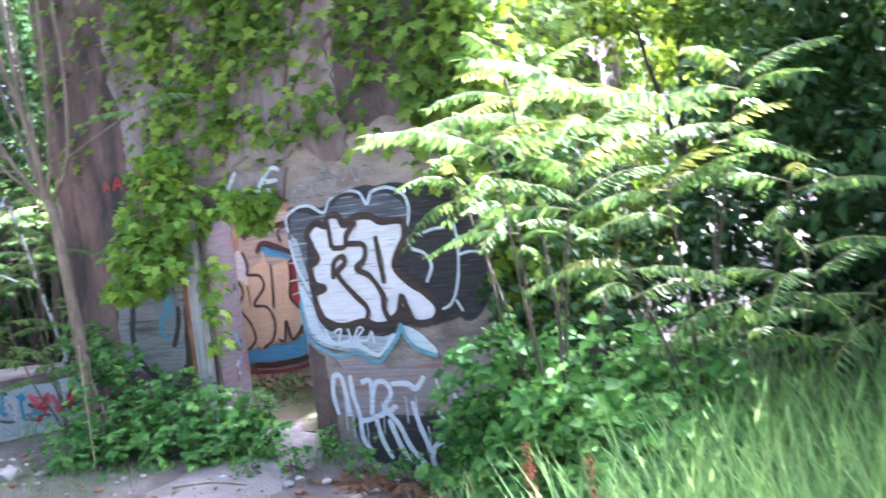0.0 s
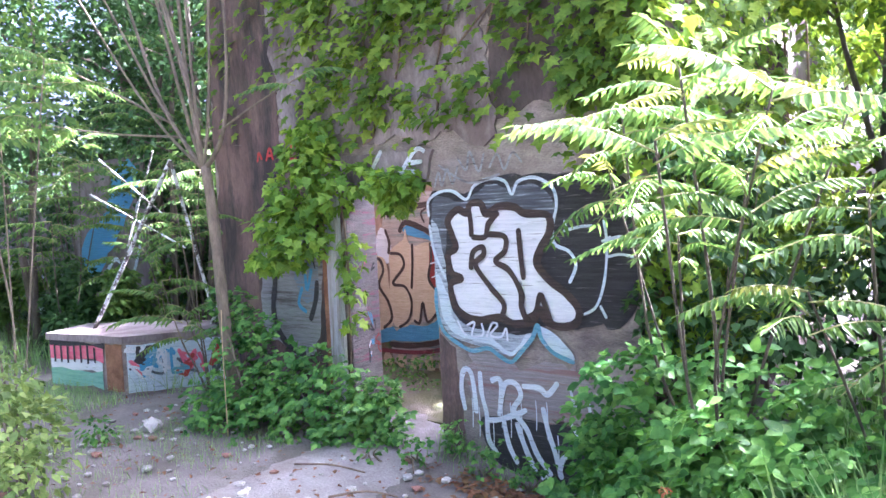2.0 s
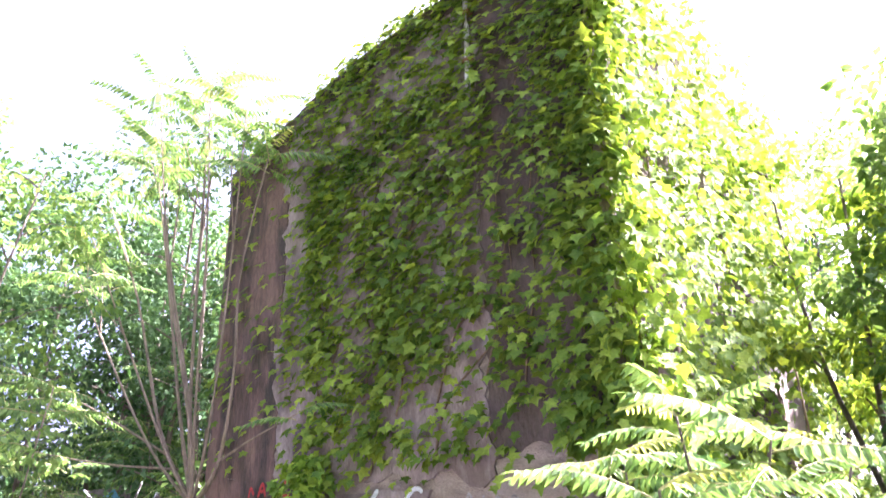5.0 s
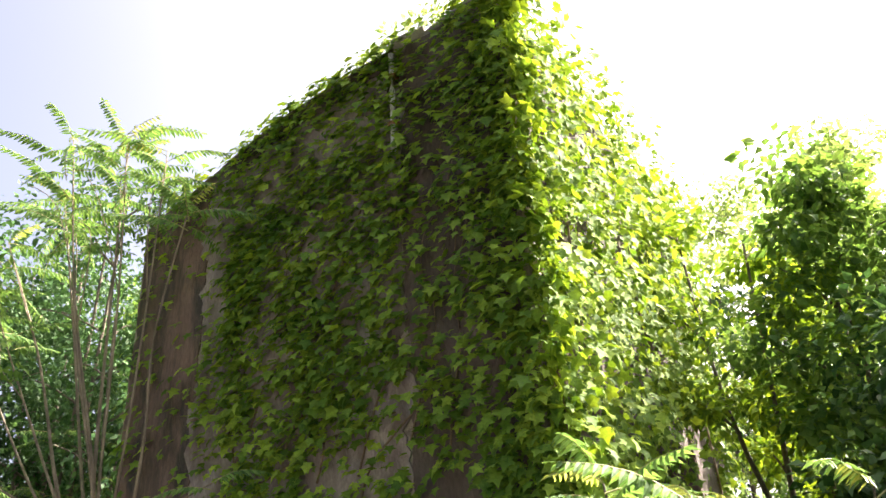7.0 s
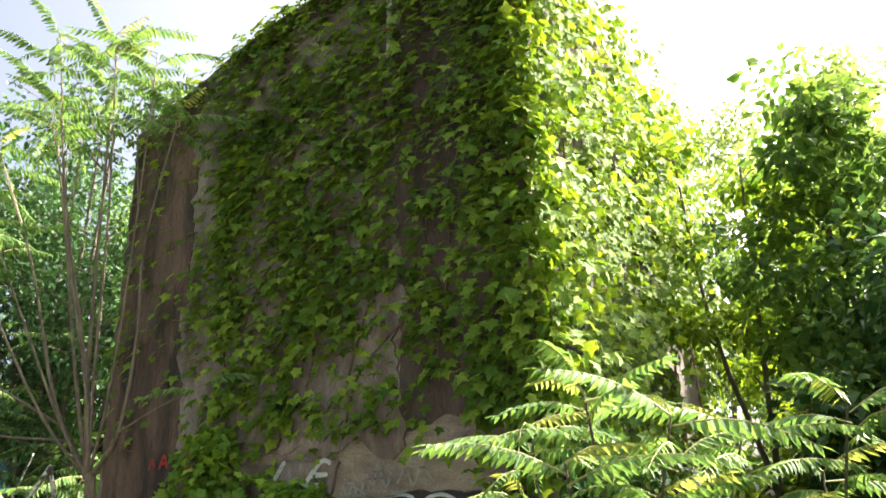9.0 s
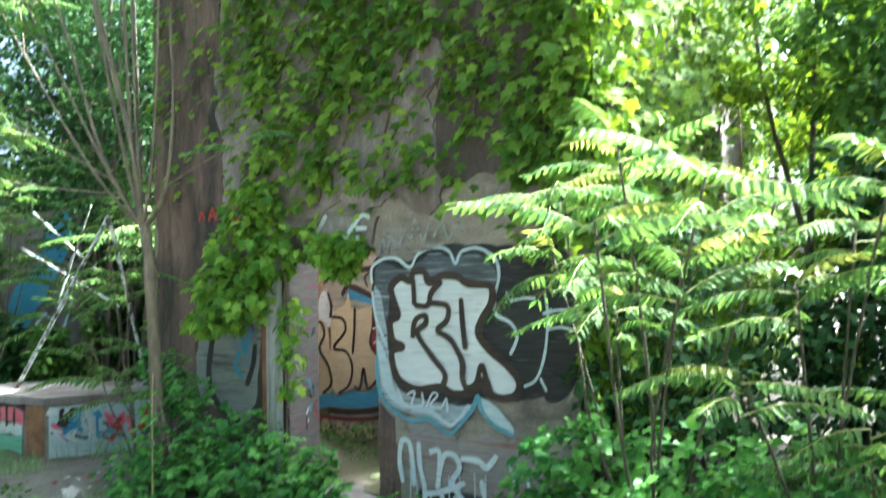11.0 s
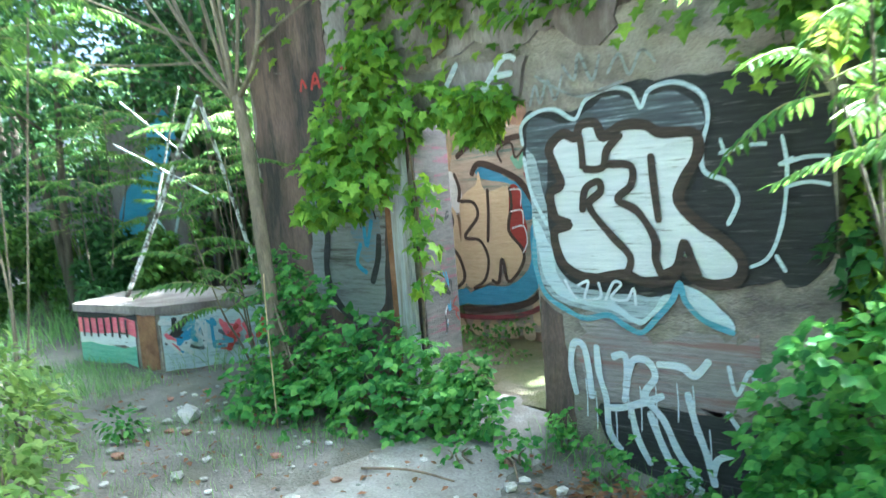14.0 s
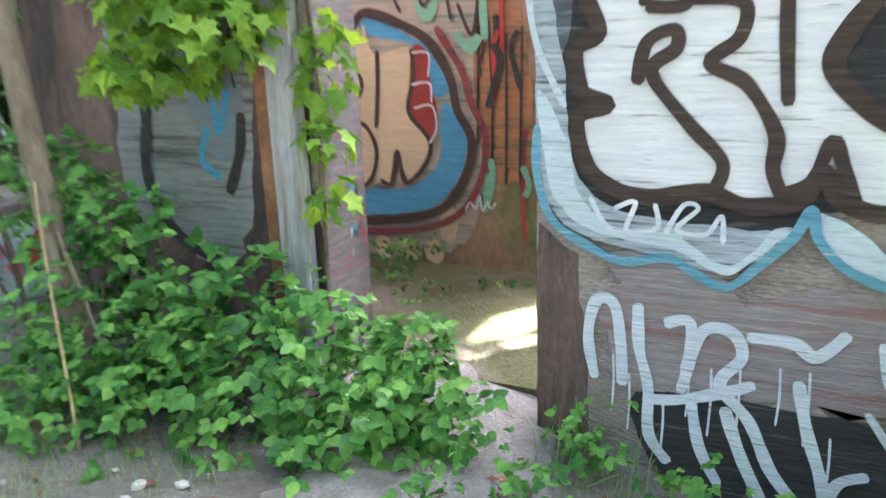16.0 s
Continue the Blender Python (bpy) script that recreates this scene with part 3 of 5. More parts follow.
for k in range(9):
    x = 0.30 + 0.1 * k + random.uniform(-0.03, 0.03)
    z = random.uniform(0.05, 0.35)
    strokes("paint_drip", [[(x, z), (x + 0.005, z - 0.12), (x, z - random.uniform(0.18, 0.34))]], 0.009, -0.0155, P_TAG, tag, "thin white drip")
strokes("white_line", [[(1.22, 0.46), (1.26, 0.3), (1.34, 0.44), (1.38, 0.26)], [(1.2, 0.2), (1.3, 0.05), (1.36, -0.1)], [(1.3, -0.15), (1.4, -0.05), (1.5, -0.1)]], 0.026, -0.0165, P_TAG, tag)
strokes("white_line", [[(0.95, -0.25), (1.05, -0.31)]], 0.07, -0.02, P_TAG, tag)
blot("black_patch", [(0.42, 0.12), (0.95, 0.16), (1.4, 0.14), (1.72, 0.2), (1.74, -0.25), (1.3, -0.36), (0.95, -0.36), (0.55, -0.22), (0.45, -0.1)], -0.011, P_BLACK, tag, "black sprayed patch", 0.02)
blot("mauve_patch", [(0.3, 0.68), (0.9, 0.6), (1.35, 0.62), (1.45, 0.3), (1.2, 0.16), (0.7, 0.2), (0.38, 0.2)], -0.008, paint("mauve_haze_paint", (0.26, 0.22, 0.225), (0.40, 0.35, 0.355), (0.30, 0.17, 0.16), 2.5), tag, "faded mauve paint", 0.16)
left_mural = thing("graffiti", "faded silver and black spray paint beside the doorway", "graffiti", (-1.8, -0.01, 1.1))
blot("silver_fill", [(-2.18, 1.78), (-1.32, 1.6), (-1.36, 1.23), (-1.49, 0.56), (-1.68, 0.42), (-1.96, 0.54), (-2.25, 0.65), (-2.28, 1.12)], -0.013, P_GREYW, left_mural, "faded silver fill", 0.04)
strokes("black_line", [[(-2.07, 1.73), (-2.18, 1.62), (-2.1, 1.41), (-2.05, 1.2), (-2.1, 0.91), (-2.05, 0.7), (-1.9, 0.54), (-1.65, 0.46)]], 0.075, -0.017, P_BLACK, left_mural)
strokes("black_line", [[(-1.44, 1.19), (-1.47, 1.0), (-1.56, 0.8)]], 0.06, -0.017, P_BLACK, left_mural)
strokes("black_line", [[(-1.99, 1.65), (-1.93, 1.48), (-2.0, 1.28)]], 0.03, -0.017, P_BLACK, left_mural)
strokes("blue_line", [[(-1.65, 1.12), (-1.71, 0.96), (-1.6, 0.88)], [(-1.6, 1.25), (-1.58, 1.1), (-1.5, 1.3)]], 0.04, -0.019, P_BLUE, left_mural, "blue dabs")
blot("blue_haze", [(-1.75, 1.32), (-1.55, 1.38), (-1.42, 1.3), (-1.45, 1.05), (-1.6, 0.98), (-1.72, 1.1)], -0.015, paint("faded_blue_paint", (0.16, 0.25, 0.36), (0.28, 0.38, 0.48), (0.25, 0.25, 0.26), 6.0, (0.46, 0.56)), left_mural, "faded blue haze", 0.04)
for k in range(7):
    x = -2.1 + 0.11 * k
    strokes("black_line", [[(x, 1.6 + random.uniform(-0.1, 0.1)), (x + random.uniform(-0.05, 0.05), 1.45), (x + random.uniform(-0.04, 0.04), 1.3 + random.uniform(-0.1, 0.1))]], 0.016, -0.018, P_BLACK, left_mural)
scrawl = thing("graffiti_tag", "small red scrawl on brown render", "graffiti", (-1.9, -0.02, 2.4))
strokes("red_line", [[(-2.2, 2.36), (-2.17, 2.45), (-2.12, 2.38)], [(-2.06, 2.36), (-2.0, 2.48), (-1.95, 2.36)], [(-2.03, 2.41), (-1.96, 2.41)], [(-1.78, 2.46), (-1.87, 2.42), (-1.8, 2.35)], [(-1.6, 2.47), (-1.7, 2.46), (-1.7, 2.36), (-1.6, 2.35)]], 0.028, -0.03, P_SCRAWL, scrawl)
lintel_tag = thing("graffiti_tag", "white scribbles on the concrete lintel", "graffiti", (-0.2, -0.05, 2.2))
strokes("white_line", [[(-0.62, 2.18), (-0.5, 2.33)], [(-0.3, 2.12), (-0.12, 2.3), (-0.02, 2.28)], [(-0.24, 2.2), (-0.05, 2.2)], [(-0.32, 2.13), (-0.12, 2.12)]], 0.04, -0.045, P_TAG, lintel_tag)
strokes("white_line", [[(0.05, 1.98), (0.1, 2.1), (0.13, 1.99), (0.19, 2.12), (0.24, 2.0), (0.3, 2.14)], [(0.3, 2.2), (0.38, 2.1), (0.42, 2.24), (0.5, 2.08), (0.56, 2.22)], [(0.6, 2.1), (0.68, 2.2), (0.74, 2.08), (0.82, 2.2), (0.9, 2.12)], [(0.1, 2.16), (0.4, 2.0), (0.7, 2.05)]], 0.020, -0.030, P_GREYW, lintel_tag, "faded scribble")
inner_mural = thing("graffiti", "tan, blue and red lettering on the inner wall", "graffiti", (-1.7, 1.84, 0.9))
blot("pale_ground", [(-2.2, 1.9), (-1.2, 1.95), (-1.0, 1.2), (-1.1, 0.3), (-1.4, 0.02), (-2.2, 0.0), (-2.21, 1.0)], 1.844, paint("ochre_paint", (0.38, 0.31, 0.26), (0.52, 0.45, 0.38), (0.16, 0.24, 0.22), 2.5), inner_mural, "ochre and green ground", 0.04)
blot("orange_patch", [(-1.08, 1.6), (-0.75, 1.6), (-0.7, 0.7), (-0.9, 0.55), (-1.05, 0.8)], 1.842, paint("orange_paint", (0.34, 0.15, 0.07), (0.46, 0.22, 0.11), (0.10, 0.12, 0.05), 4.0), inner_mural, "orange streaks", 0.05)
blot("blue_fill", [(-2.25, 0.28), (-1.98, 0.45), (-1.64, 0.47), (-1.38, 0.67), (-1.34, 1.05), (-1.22, 1.0), (-1.16, 0.79), (-1.23, 0.56), (-1.39, 0.38), (-1.55, 0.31), (-1.94, 0.26)], 1.838, P_BLUE, inner_mural, "", 0.008)
blot("blue_fill", [(-1.96, 1.6), (-1.77, 1.67), (-1.64, 1.55), (-1.42, 1.43), (-1.25, 1.24), (-1.28, 1.13), (-1.43, 1.13), (-1.51, 1.43), (-1.87, 1.52)], 1.838, P_BLUE, inner_mural, "", 0.008)
blot("tan_fill", [(-2.18, 1.33), (-1.97, 1.47), (-1.92, 1.6), (-1.85, 1.4), (-1.55, 1.43), (-1.54, 1.21), (-1.59, 0.99), (-1.44, 0.8), (-1.61, 0.53), (-1.7, 0.69), (-1.76, 0.48), (-1.87, 0.5), (-1.98, 0.43), (-2.16, 0.44), (-2.23, 0.63), (-2.2, 1.05)], 1.834, P_TAN, inner_mural, "", 0.008)
blot("pale_bulb", [(-2.40, 1.45), (-2.32, 1.62), (-2.22, 1.55), (-2.16, 1.38), (-2.2, 1.2), (-2.36, 1.2)], 1.835, P_WHITE, inner_mural, "white letter bulb", 0.008)
blot("tan_fill", [(-2.58, 1.2), (-2.4, 1.28), (-2.26, 1.2), (-2.22, 0.9), (-2.18, 0.5), (-2.3, 0.4), (-2.58, 0.42)], 1.8345, P_TAN, inner_mural, "", 0.008)
blot("blue_fill", [(-2.58, 0.38), (-2.2, 0.42), (-2.18, 0.27), (-2.58, 0.2)], 1.8385, P_BLUE, inner_mural, "", 0.008)
strokes("black_line", [[(-2.5, 1.22), (-2.36, 1.24), (-2.3, 1.1), (-2.38, 0.92), (-2.24, 0.72), (-2.2, 0.52), (-2.34, 0.4)], [(-2.24, 1.6), (-2.18, 1.44), (-2.2, 1.3)]], 0.04, 1.8285, P_OUT, inner_mural)
P_CRIMSON = paint("dull_crimson_paint", (0.20, 0.03, 0.04), (0.30, 0.06, 0.07), (0.08, 0.05, 0.05), 4.0)
strokes("crimson_line", [[(-2.5, 0.13), (-1.95, 0.13), (-1.5, 0.19), (-1.22, 0.32), (-1.06, 0.56), (-1.02, 0.85), (-1.12, 1.08), (-1.18, 1.28), (-1.36, 1.56)]], 0.05, 1.8265, P_CRIMSON, inner_mural, "dull crimson border")
for k, x in enumerate((-2.3, -2.08, -1.86, -1.64, -1.44)):
    blot("tan_oval", [(x - 0.07, 0.05), (x, 0.12), (x + 0.07, 0.04), (x + 0.06, -0.05), (x - 0.05, -0.05)], 1.8335, P_TAN, inner_mural, "", 0.008)
for k in range(16):
    x, z = random.uniform(-1.05, -0.5), random.uniform(0.5, 1.9)
    strokes("paint_smear", [[(x, z), (x + random.uniform(-.05, .05), z - 0.12), (x + random.uniform(-.05, .05), z - random.uniform(0.2, 0.5))]], random.uniform(0.02, 0.06), 1.8395 - 0.0008 * k, random.choice((P_SCRAWL, P_GREEN, P_BLACK, P_CRIMSON, P_GREEN, P_OUT)), inner_mural)
blot("red_fill", [(-1.55, 1.42), (-1.44, 1.41), (-1.42, 1.24), (-1.38, 1.02), (-1.42, 0.8), (-1.5, 0.9), (-1.58, 1.05)], 1.832, P_RED, inner_mural, "", 0.008)
blot("tan_fill", [(-1.36, 0.33), (-1.27, 0.36), (-1.24, 0.23), (-1.3, 0.1), (-1.38, 0.14)], 1.834, P_TAN, inner_mural, "", 0.008)
strokes("black_line", [[(-2.18, 1.31), (-2.01, 1.29), (-1.97, 1.15), (-2.15, 0.95), (-1.96, 0.91), (-1.87, 0.73), (-1.93, 0.52), (-2.09, 0.42)], [(-1.82, 1.42), (-1.83, 1.17), (-1.86, 0.89)], [(-1.85, 0.52), (-1.76, 0.5), (-1.7, 0.73), (-1.64, 0.51), (-1.47, 0.66), (-1.44, 0.82), (-1.59, 1.01), (-1.54, 1.25), (-1.55, 1.43)]], 0.035, 1.829, P_OUT, inner_mural)
strokes("black_line", [[(-2.26, 0.21), (-1.95, 0.21), (-1.55, 0.27), (-1.32, 0.37), (-1.16, 0.6), (-1.12, 0.83), (-1.22, 1.02), (-1.27, 1.24), (-1.42, 1.47), (-1.66, 1.6), (-1.91, 1.67), (-2.01, 1.56)]], 0.065, 1.827, P_OUT, inner_mural)
strokes("white_line", [[(-1.55, 1.4), (-1.42, 1.39), (-1.43, 1.24)], [(-1.56, 1.19), (-1.42, 1.2), (-1.41, 1.07)], [(-1.55, 1.03), (-1.41, 1.05), (-1.38, 0.9), (-1.44, 0.79)], [(-1.18, 0.34), (-1.14, 0.4), (-1.1, 0.36), (-1.07, 0.45), (-1.05, 0.35), (-1.01, 0.41), (-0.99, 0.37), (-0.95, 0.41)]], 0.014, 1.824, P_TAG, inner_mural)
strokes("turquoise_line", [[(-1.5, 1.72), (-1.42, 1.62), (-1.36, 1.74)], [(-1.22, 1.52), (-1.12, 1.42), (-1.05, 1.5)]], 0.06, 1.831, P_GREEN, inner_mural)
strokes("drip", [[(-1.08 + 0.1 * k + random.uniform(-.04, .04), random.uniform(1.3, 1.75)), (-1.07 + 0.1 * k, 1.1), (-1.08 + 0.1 * k, random.uniform(0.5, 0.95))] for k in range(4)], 0.018, 1.836, P_BLACK, inner_mural)
strokes("black_line", [[(-2.2, 1.75), (-2.0, 1.86), (-1.7, 1.86), (-1.3, 1.9), (-1.0, 1.8)]], 0.06, 1.834, P_OUT, inner_mural)
strokes("black_line", [[(-1.62, 1.66), (-1.66, 1.78), (-1.5, 1.84), (-1.45, 1.7), (-1.3, 1.8), (-1.25, 1.6)], [(-1.2, 1.7), (-1.1, 1.5), (-1.05, 1.75)]], 0.025, 1.829, P_OUT, inner_mural)

# ---- door post, pipe ----
post = thing("door_post", "weathered grey timber post at the doorway", "post", (-1.15, -0.15, gz(-1.15, -0.15)))
bm = box(-1.225, -0.085, gz(-1.15, -0.15) - 0.05, -1.06, -0.03, 2.0, 0.006)
part("post", bm, M_POST, post)
part("stop_bead", box(-1.10, -0.105, gz(-1.1, -0.1) - 0.05, -1.062, -0.087, 2.0, 0.004), M_POST, post)
M_REVEAL = paint("pink_scrawled_plaster", (0.11, 0.10, 0.10), (0.24, 0.215, 0.22), (0.24, 0.08, 0.13), 3.0, (0.54, 0.62))
reveal = part("door_reveal", box(-1.036, 0.01, -0.3, -1.028, 0.21, 2.02, 0), M_REVEAL)
tagged(reveal, "pale doorway reveal scrawled with pink paint", "door frame", kind="structure")
reveal_inner = part("door_reveal", box(-1.098, 0.225, -0.3, -1.092, 0.455, 2.3, 0), M_REVEAL)
tagged(reveal_inner, "pale inner reveal scrawled with pink and black paint", "door frame", kind="structure")
reveal_tag = thing("graffiti_tag", "black and pink scrawls on the doorway reveal", "graffiti", (-1.09, 0.3, 1.0))
for k in range(14):
    y0, z0 = random.uniform(0.25, 0.42), random.choice((0.45, 0.6, 0.8, 1.3, 1.5)) + random.uniform(-0.08, 0.08)
    v, f = ribbon([(random.uniform(-0.05, 0.05), random.uniform(-0.09, 0.09)) for _ in range(4)], random.uniform(0.01, 0.022), 0.0)
    raw("paint_stroke", [(-1.088 + 0.0006 * k, y0 + max(min(p[0], 0.03), -0.03), z0 + p[2]) for p in v], f, random.choice((P_BLACK, P_PINK, P_RED, P_BLUE, P_WHITE)), reveal_tag)
jamb = part("door_jamb", box(-1.34, -0.028, -0.3, -1.232, -0.013, 2.02, 0.004), M_RUST)
tagged(jamb, "rust-brown door jamb", "door frame", kind="structure")
pipe = thing("downpipe", "short galvanised pipe on the gable", "pipe", (0.62, -0.06, 5.7))
limb("pipe", [(0.60, -0.07, 5.75), (0.61, -0.07, 6.3), (0.61, -0.07, 6.9)], 0.028, 0.028, M_PIPE, pipe, 10, 0)
part("bracket", box(0.56, -0.10, 6.05, 0.66, -0.02, 6.09, 0.003), M_RUST, pipe)
part("bracket", box(0.56, -0.10, 6.6, 0.66, -0.02, 6.64, 0.003), M_RUST, pipe)


# ---- creeper on the walls ----
def density(x, z):
    """How thick the creeper grows on the front wall."""
    d = 0.0
    if z > 2.25:
        d = float(np.interp(z, [2.25, 2.6, 3.3, 3.9], [0.25, 0.42, 0.7, 1.0]))
    if x < -1.42:
        d *= float(np.interp(x, [-2.95, -1.9, -1.42], [0.14, 0.06, 0.45]))
    if x < -0.7 and z > 5.75:
        d = max(d, 0.6 if z > top_line(x) - 0.35 else 0.25)
    if 0.62 < x < 1.35 and z > 2.5:
        d *= 0.55
    if x > 1.3:
        d = max(d, 0.95 if z > 2.2 else 0.30)
    d *= 0.30 + 1.1 * max(0.0, 0.42 + 0.8 * noise.noise(Vector((x * 1.9 + z * 0.8, z * 1.5 - x * 0.5, 2.0))) + 0.7 * noise.noise(Vector((x * 5, z * 5, 7.0))))
    if 1.0 < z < 2.5 and -0.95 < x < 1.3:
        d *= 0.25
    return d


def top_at(x):
    return float(np.interp(x, [p[0] for p in TOP], [p[1] for p in TOP]))


P, A, F = [], [], []
while len(P) < 7600:
    x, z = random.uniform(-2.95, 1.85), random.uniform(1.9, 7.2)
    if z < top_at(x) + 0.06 and random.random() < density(x, z):
        P.append((x, -0.03 - 0.14 * random.random() ** 2 - (0.08 if x > 1.2 else 0), z))
        A.append((random.gauss(0.1, 0.6), -0.6, -0.75 + random.gauss(0, 0.3)))
        F.append((random.gauss(0, 0.35), -0.6, 1.0 + random.gauss(0, 0.3)))
creeper = thing("creeper", "broad-leaved green creeper climbing the front wall", "climbing plant", (0.4, -0.05, gz(0.4, -0.05)))
v, t = leaf_arrays(np.array(P), np.array(A), np.array(F), RNG.uniform(0.06, 0.135, len(P)), LEAF_L, LEAF_L_T)
big_mesh("foliage", v, t, M_GVINE, creeper)
for i in range(11):
    x = random.uniform(-1.5, 1.6)
    z = random.uniform(2.4, 3.4)
    pts = [(x, -0.03, z)]
    for k in range(7):
        x = min(max(x + random.gauss(0.03, 0.16), -2.0), 1.6)
        z = z + random.uniform(0.1, 0.6)
        if z > top_at(x):
            break
        pts.append((x, -0.03 - 0.015 * random.random(), z))
    if len(pts) > 2:
        limb("stem", pts, 0.010, 0.004, M_VSTEM, creeper, 5)
for pts in ([(-1.5, -0.03, 2.9), (-0.9, -0.035, 3.0), (-0.2, -0.03, 3.25), (0.5, -0.035, 3.35)], [(-1.0, -0.03, 4.3), (-0.3, -0.03, 4.5), (0.5, -0.03, 4.9)],
            [(0.1, -0.03, 2.5), (0.2, -0.03, 2.9), (0.5, -0.03, 3.2), (1.2, -0.03, 3.7)], [(-1.9, -0.03, 3.7), (-1.5, -0.03, 3.75), (-0.6, -0.03, 4.05)]):
    limb("stem", pts, 0.013, 0.006, M_VSTEM, creeper, 5)

# creeper clump above the doorway
clump = thing("creeper", "dense bright green vine clump hanging over the doorway", "climbing plant", (-1.4, -0.1, 1.6))
cc = [(-1.35, -0.18, 2.35), (-1.5, -0.22, 2.0), (-1.35, -0.25, 1.85), (-1.25, -0.3, 1.6), (-1.55, -0.25, 1.5), (-1.7, -0.25, 1.75), (-1.15, -0.2, 2.2), (-1.0, -0.18, 1.95),
      (-0.75, -0.12, 2.1), (-0.45, -0.08, 2.02), (-0.2, -0.08, 2.05), (-1.8, -0.3, 1.42), (-1.2, -0.2, 2.5), (-0.35, -0.05, 1.9)]
cr = [0.26, 0.28, 0.28, 0.24, 0.24, 0.24, 0.26, 0.22, 0.2, 0.18, 0.15, 0.16, 0.2, 0.14]
foliage("foliage", cc, cr, 1500, 0.10, M_GCLUMP, clump, LEAF_L, LEAF_L_T, 1.0)
limb("stem", [(-0.97, -0.1, 0.0), (-0.96, -0.08, 0.9), (-0.95, -0.08, 1.5), (-1.0, -0.1, 2.1)], 0.012, 0.006, M_VSTEM, clump, 5)
foliage("foliage", [(-0.93, -0.06, 1.35), (-0.92, -0.06, 1.1), (-0.95, -0.05, 0.85), (-0.92, -0.06, 1.55)], [0.13, 0.13, 0.12, 0.12], 90, 0.10, M_GCLUMP, clump, LEAF_L, LEAF_L_T, 1.0)

# thick creeper on the sunny side wall, hanging over the corner
side_creeper = thing("creeper", "thick sunlit creeper burying the side wall", "climbing plant", (1.9, 2.5, gz(1.9, 2.5)))
n = 15000
sy = 5.8 * RNG.random(n) ** 1.2 - 0.15
sz = RNG.uniform(0.6, 7.25, n)
sx = 1.82 + 0.42 * RNG.random(n) ** 1.5 * (0.4 + 0.9 * RNG.random(n))
# No leaves across the added opening, so the sun gets through.
keep = ~((sy > 2.75) & (sy < 4.7) & (sz > 2.0) & (sz < 3.9))
keep &= np.sin(3.1 * sy + 2 * sz) + np.sin(5.3 * sz - 2 * sy) > -1.35
SP = np.stack([sx, sy, sz], 1)[keep]
k = len(SP)
v, t = leaf_arrays(SP, RNG.normal(size=(k, 3)) * 0.5 + (0.4, -0.2, -0.9), RNG.normal(size=(k, 3)) * 0.4 + (0.8, -0.3, 0.6), RNG.uniform(0.06, 0.125, k), LEAF_L, LEAF_L_T)
big_mesh("foliage", v, t, M_GVINE, side_creeper)
hang = [(1.74 + 0.1 * random.random(), -0.12 + 0.2 * random.random(), z) for z in np.arange(2.2, 7.3, 0.28)]
foliage("foliage", hang, [0.22] * len(hang), 1300, 0.115, M_GVINE, side_creeper, LEAF_L, LEAF_L_T, 1.0)
foliage("foliage", [(0.9, 0.1, 7.25), (1.2, 0.05, 7.4), (0.5, 0.15, 7.3), (1.55, 0.2, 7.3), (0.2, 0.15, 7.1)], [0.2, 0.25, 0.2, 0.25, 0.15], 420, 0.085, M_GPALE, side_creeper)
for y0 in (0.1, 0.8, 2.6, 3.6, 4.6):
    limb("stem", [(1.88, y0, -0.15), (1.86, y0 + 0.1, 2.5), (1.88, y0 - 0.1, 4.5), (1.86, y0 + 0.2, 6.8)], 0.02, 0.008, M_VSTEM, side_creeper, 5)


# ---- shrubs ----
def shrub(label, at, clumps, n, size, material, shape=LEAF_A, tris=LEAF_A_T, stems=6, name="shrub"):
    """Low shrub: stems from the ground and leaves in clumps (dx, dy, height, radius)."""
    b = thing(name, label, "shrub", (at[0], at[1], gz(*at)))
    c = [(at[0] + p[0], at[1] + p[1], gz(*at) + p[2]) for p in clumps]
    for i in range(stems):
        e = c[i % len(c)]
        limb("stem", [(at[0] + random.uniform(-.12, .12), at[1] + random.uniform(-.08, .08), gz(*at) - 0.02), ((at[0] + e[0]) / 2, (at[1] + e[1]) / 2, gz(*at) + 0.55 * (e[2] - gz(*at))), e], 0.012, 0.004, M_BARK, b, 5)
    if shape is LEAF_O:
        sprays("foliage", c, [p[3] for p in clumps], n, size, material, b)
    else:
        foliage("foliage", c, [p[3] for p in clumps], n, size, material, b, shape, tris)
    return b


shrub("leafy green shrub growing beside the doorway", (-0.95, -0.48), [(0, 0, .3, .3), (.25, .02, .25, .26), (-.3, 0, .35, .3), (-.5, -.1, .25, .28), (.42, .05, .18, .2), (0, -.18, .16, .26), (-.2, .1, .55, .22), (.12, .08, .5, .2), (-.45, -.2, .1, .25), (.3, -.12, .12, .2), (-.6, .1, .5, .22), (.55, .1, .2, .19), (.66, .12, .1, .15), (.5, .2, .38, .15)], 1000, 0.070, M_GBUSH, LEAF_O)
shrub("leafy green shrub at the foot of the slender tree", (-1.85, -0.62), [(0, 0, .35, .3), (.2, -.1, .2, .26), (-.25, 0, .3, .28), (0, .05, .6, .24), (-.2, .1, .8, .22), (.3, .05, .35, .22), (-.3, -.15, .15, .25), (.1, .1, .85, .16), (0, -.3, .1, .22), (-.25, .1, 1.05, .17)], 900, 0.066, M_GBUSH, LEAF_O)
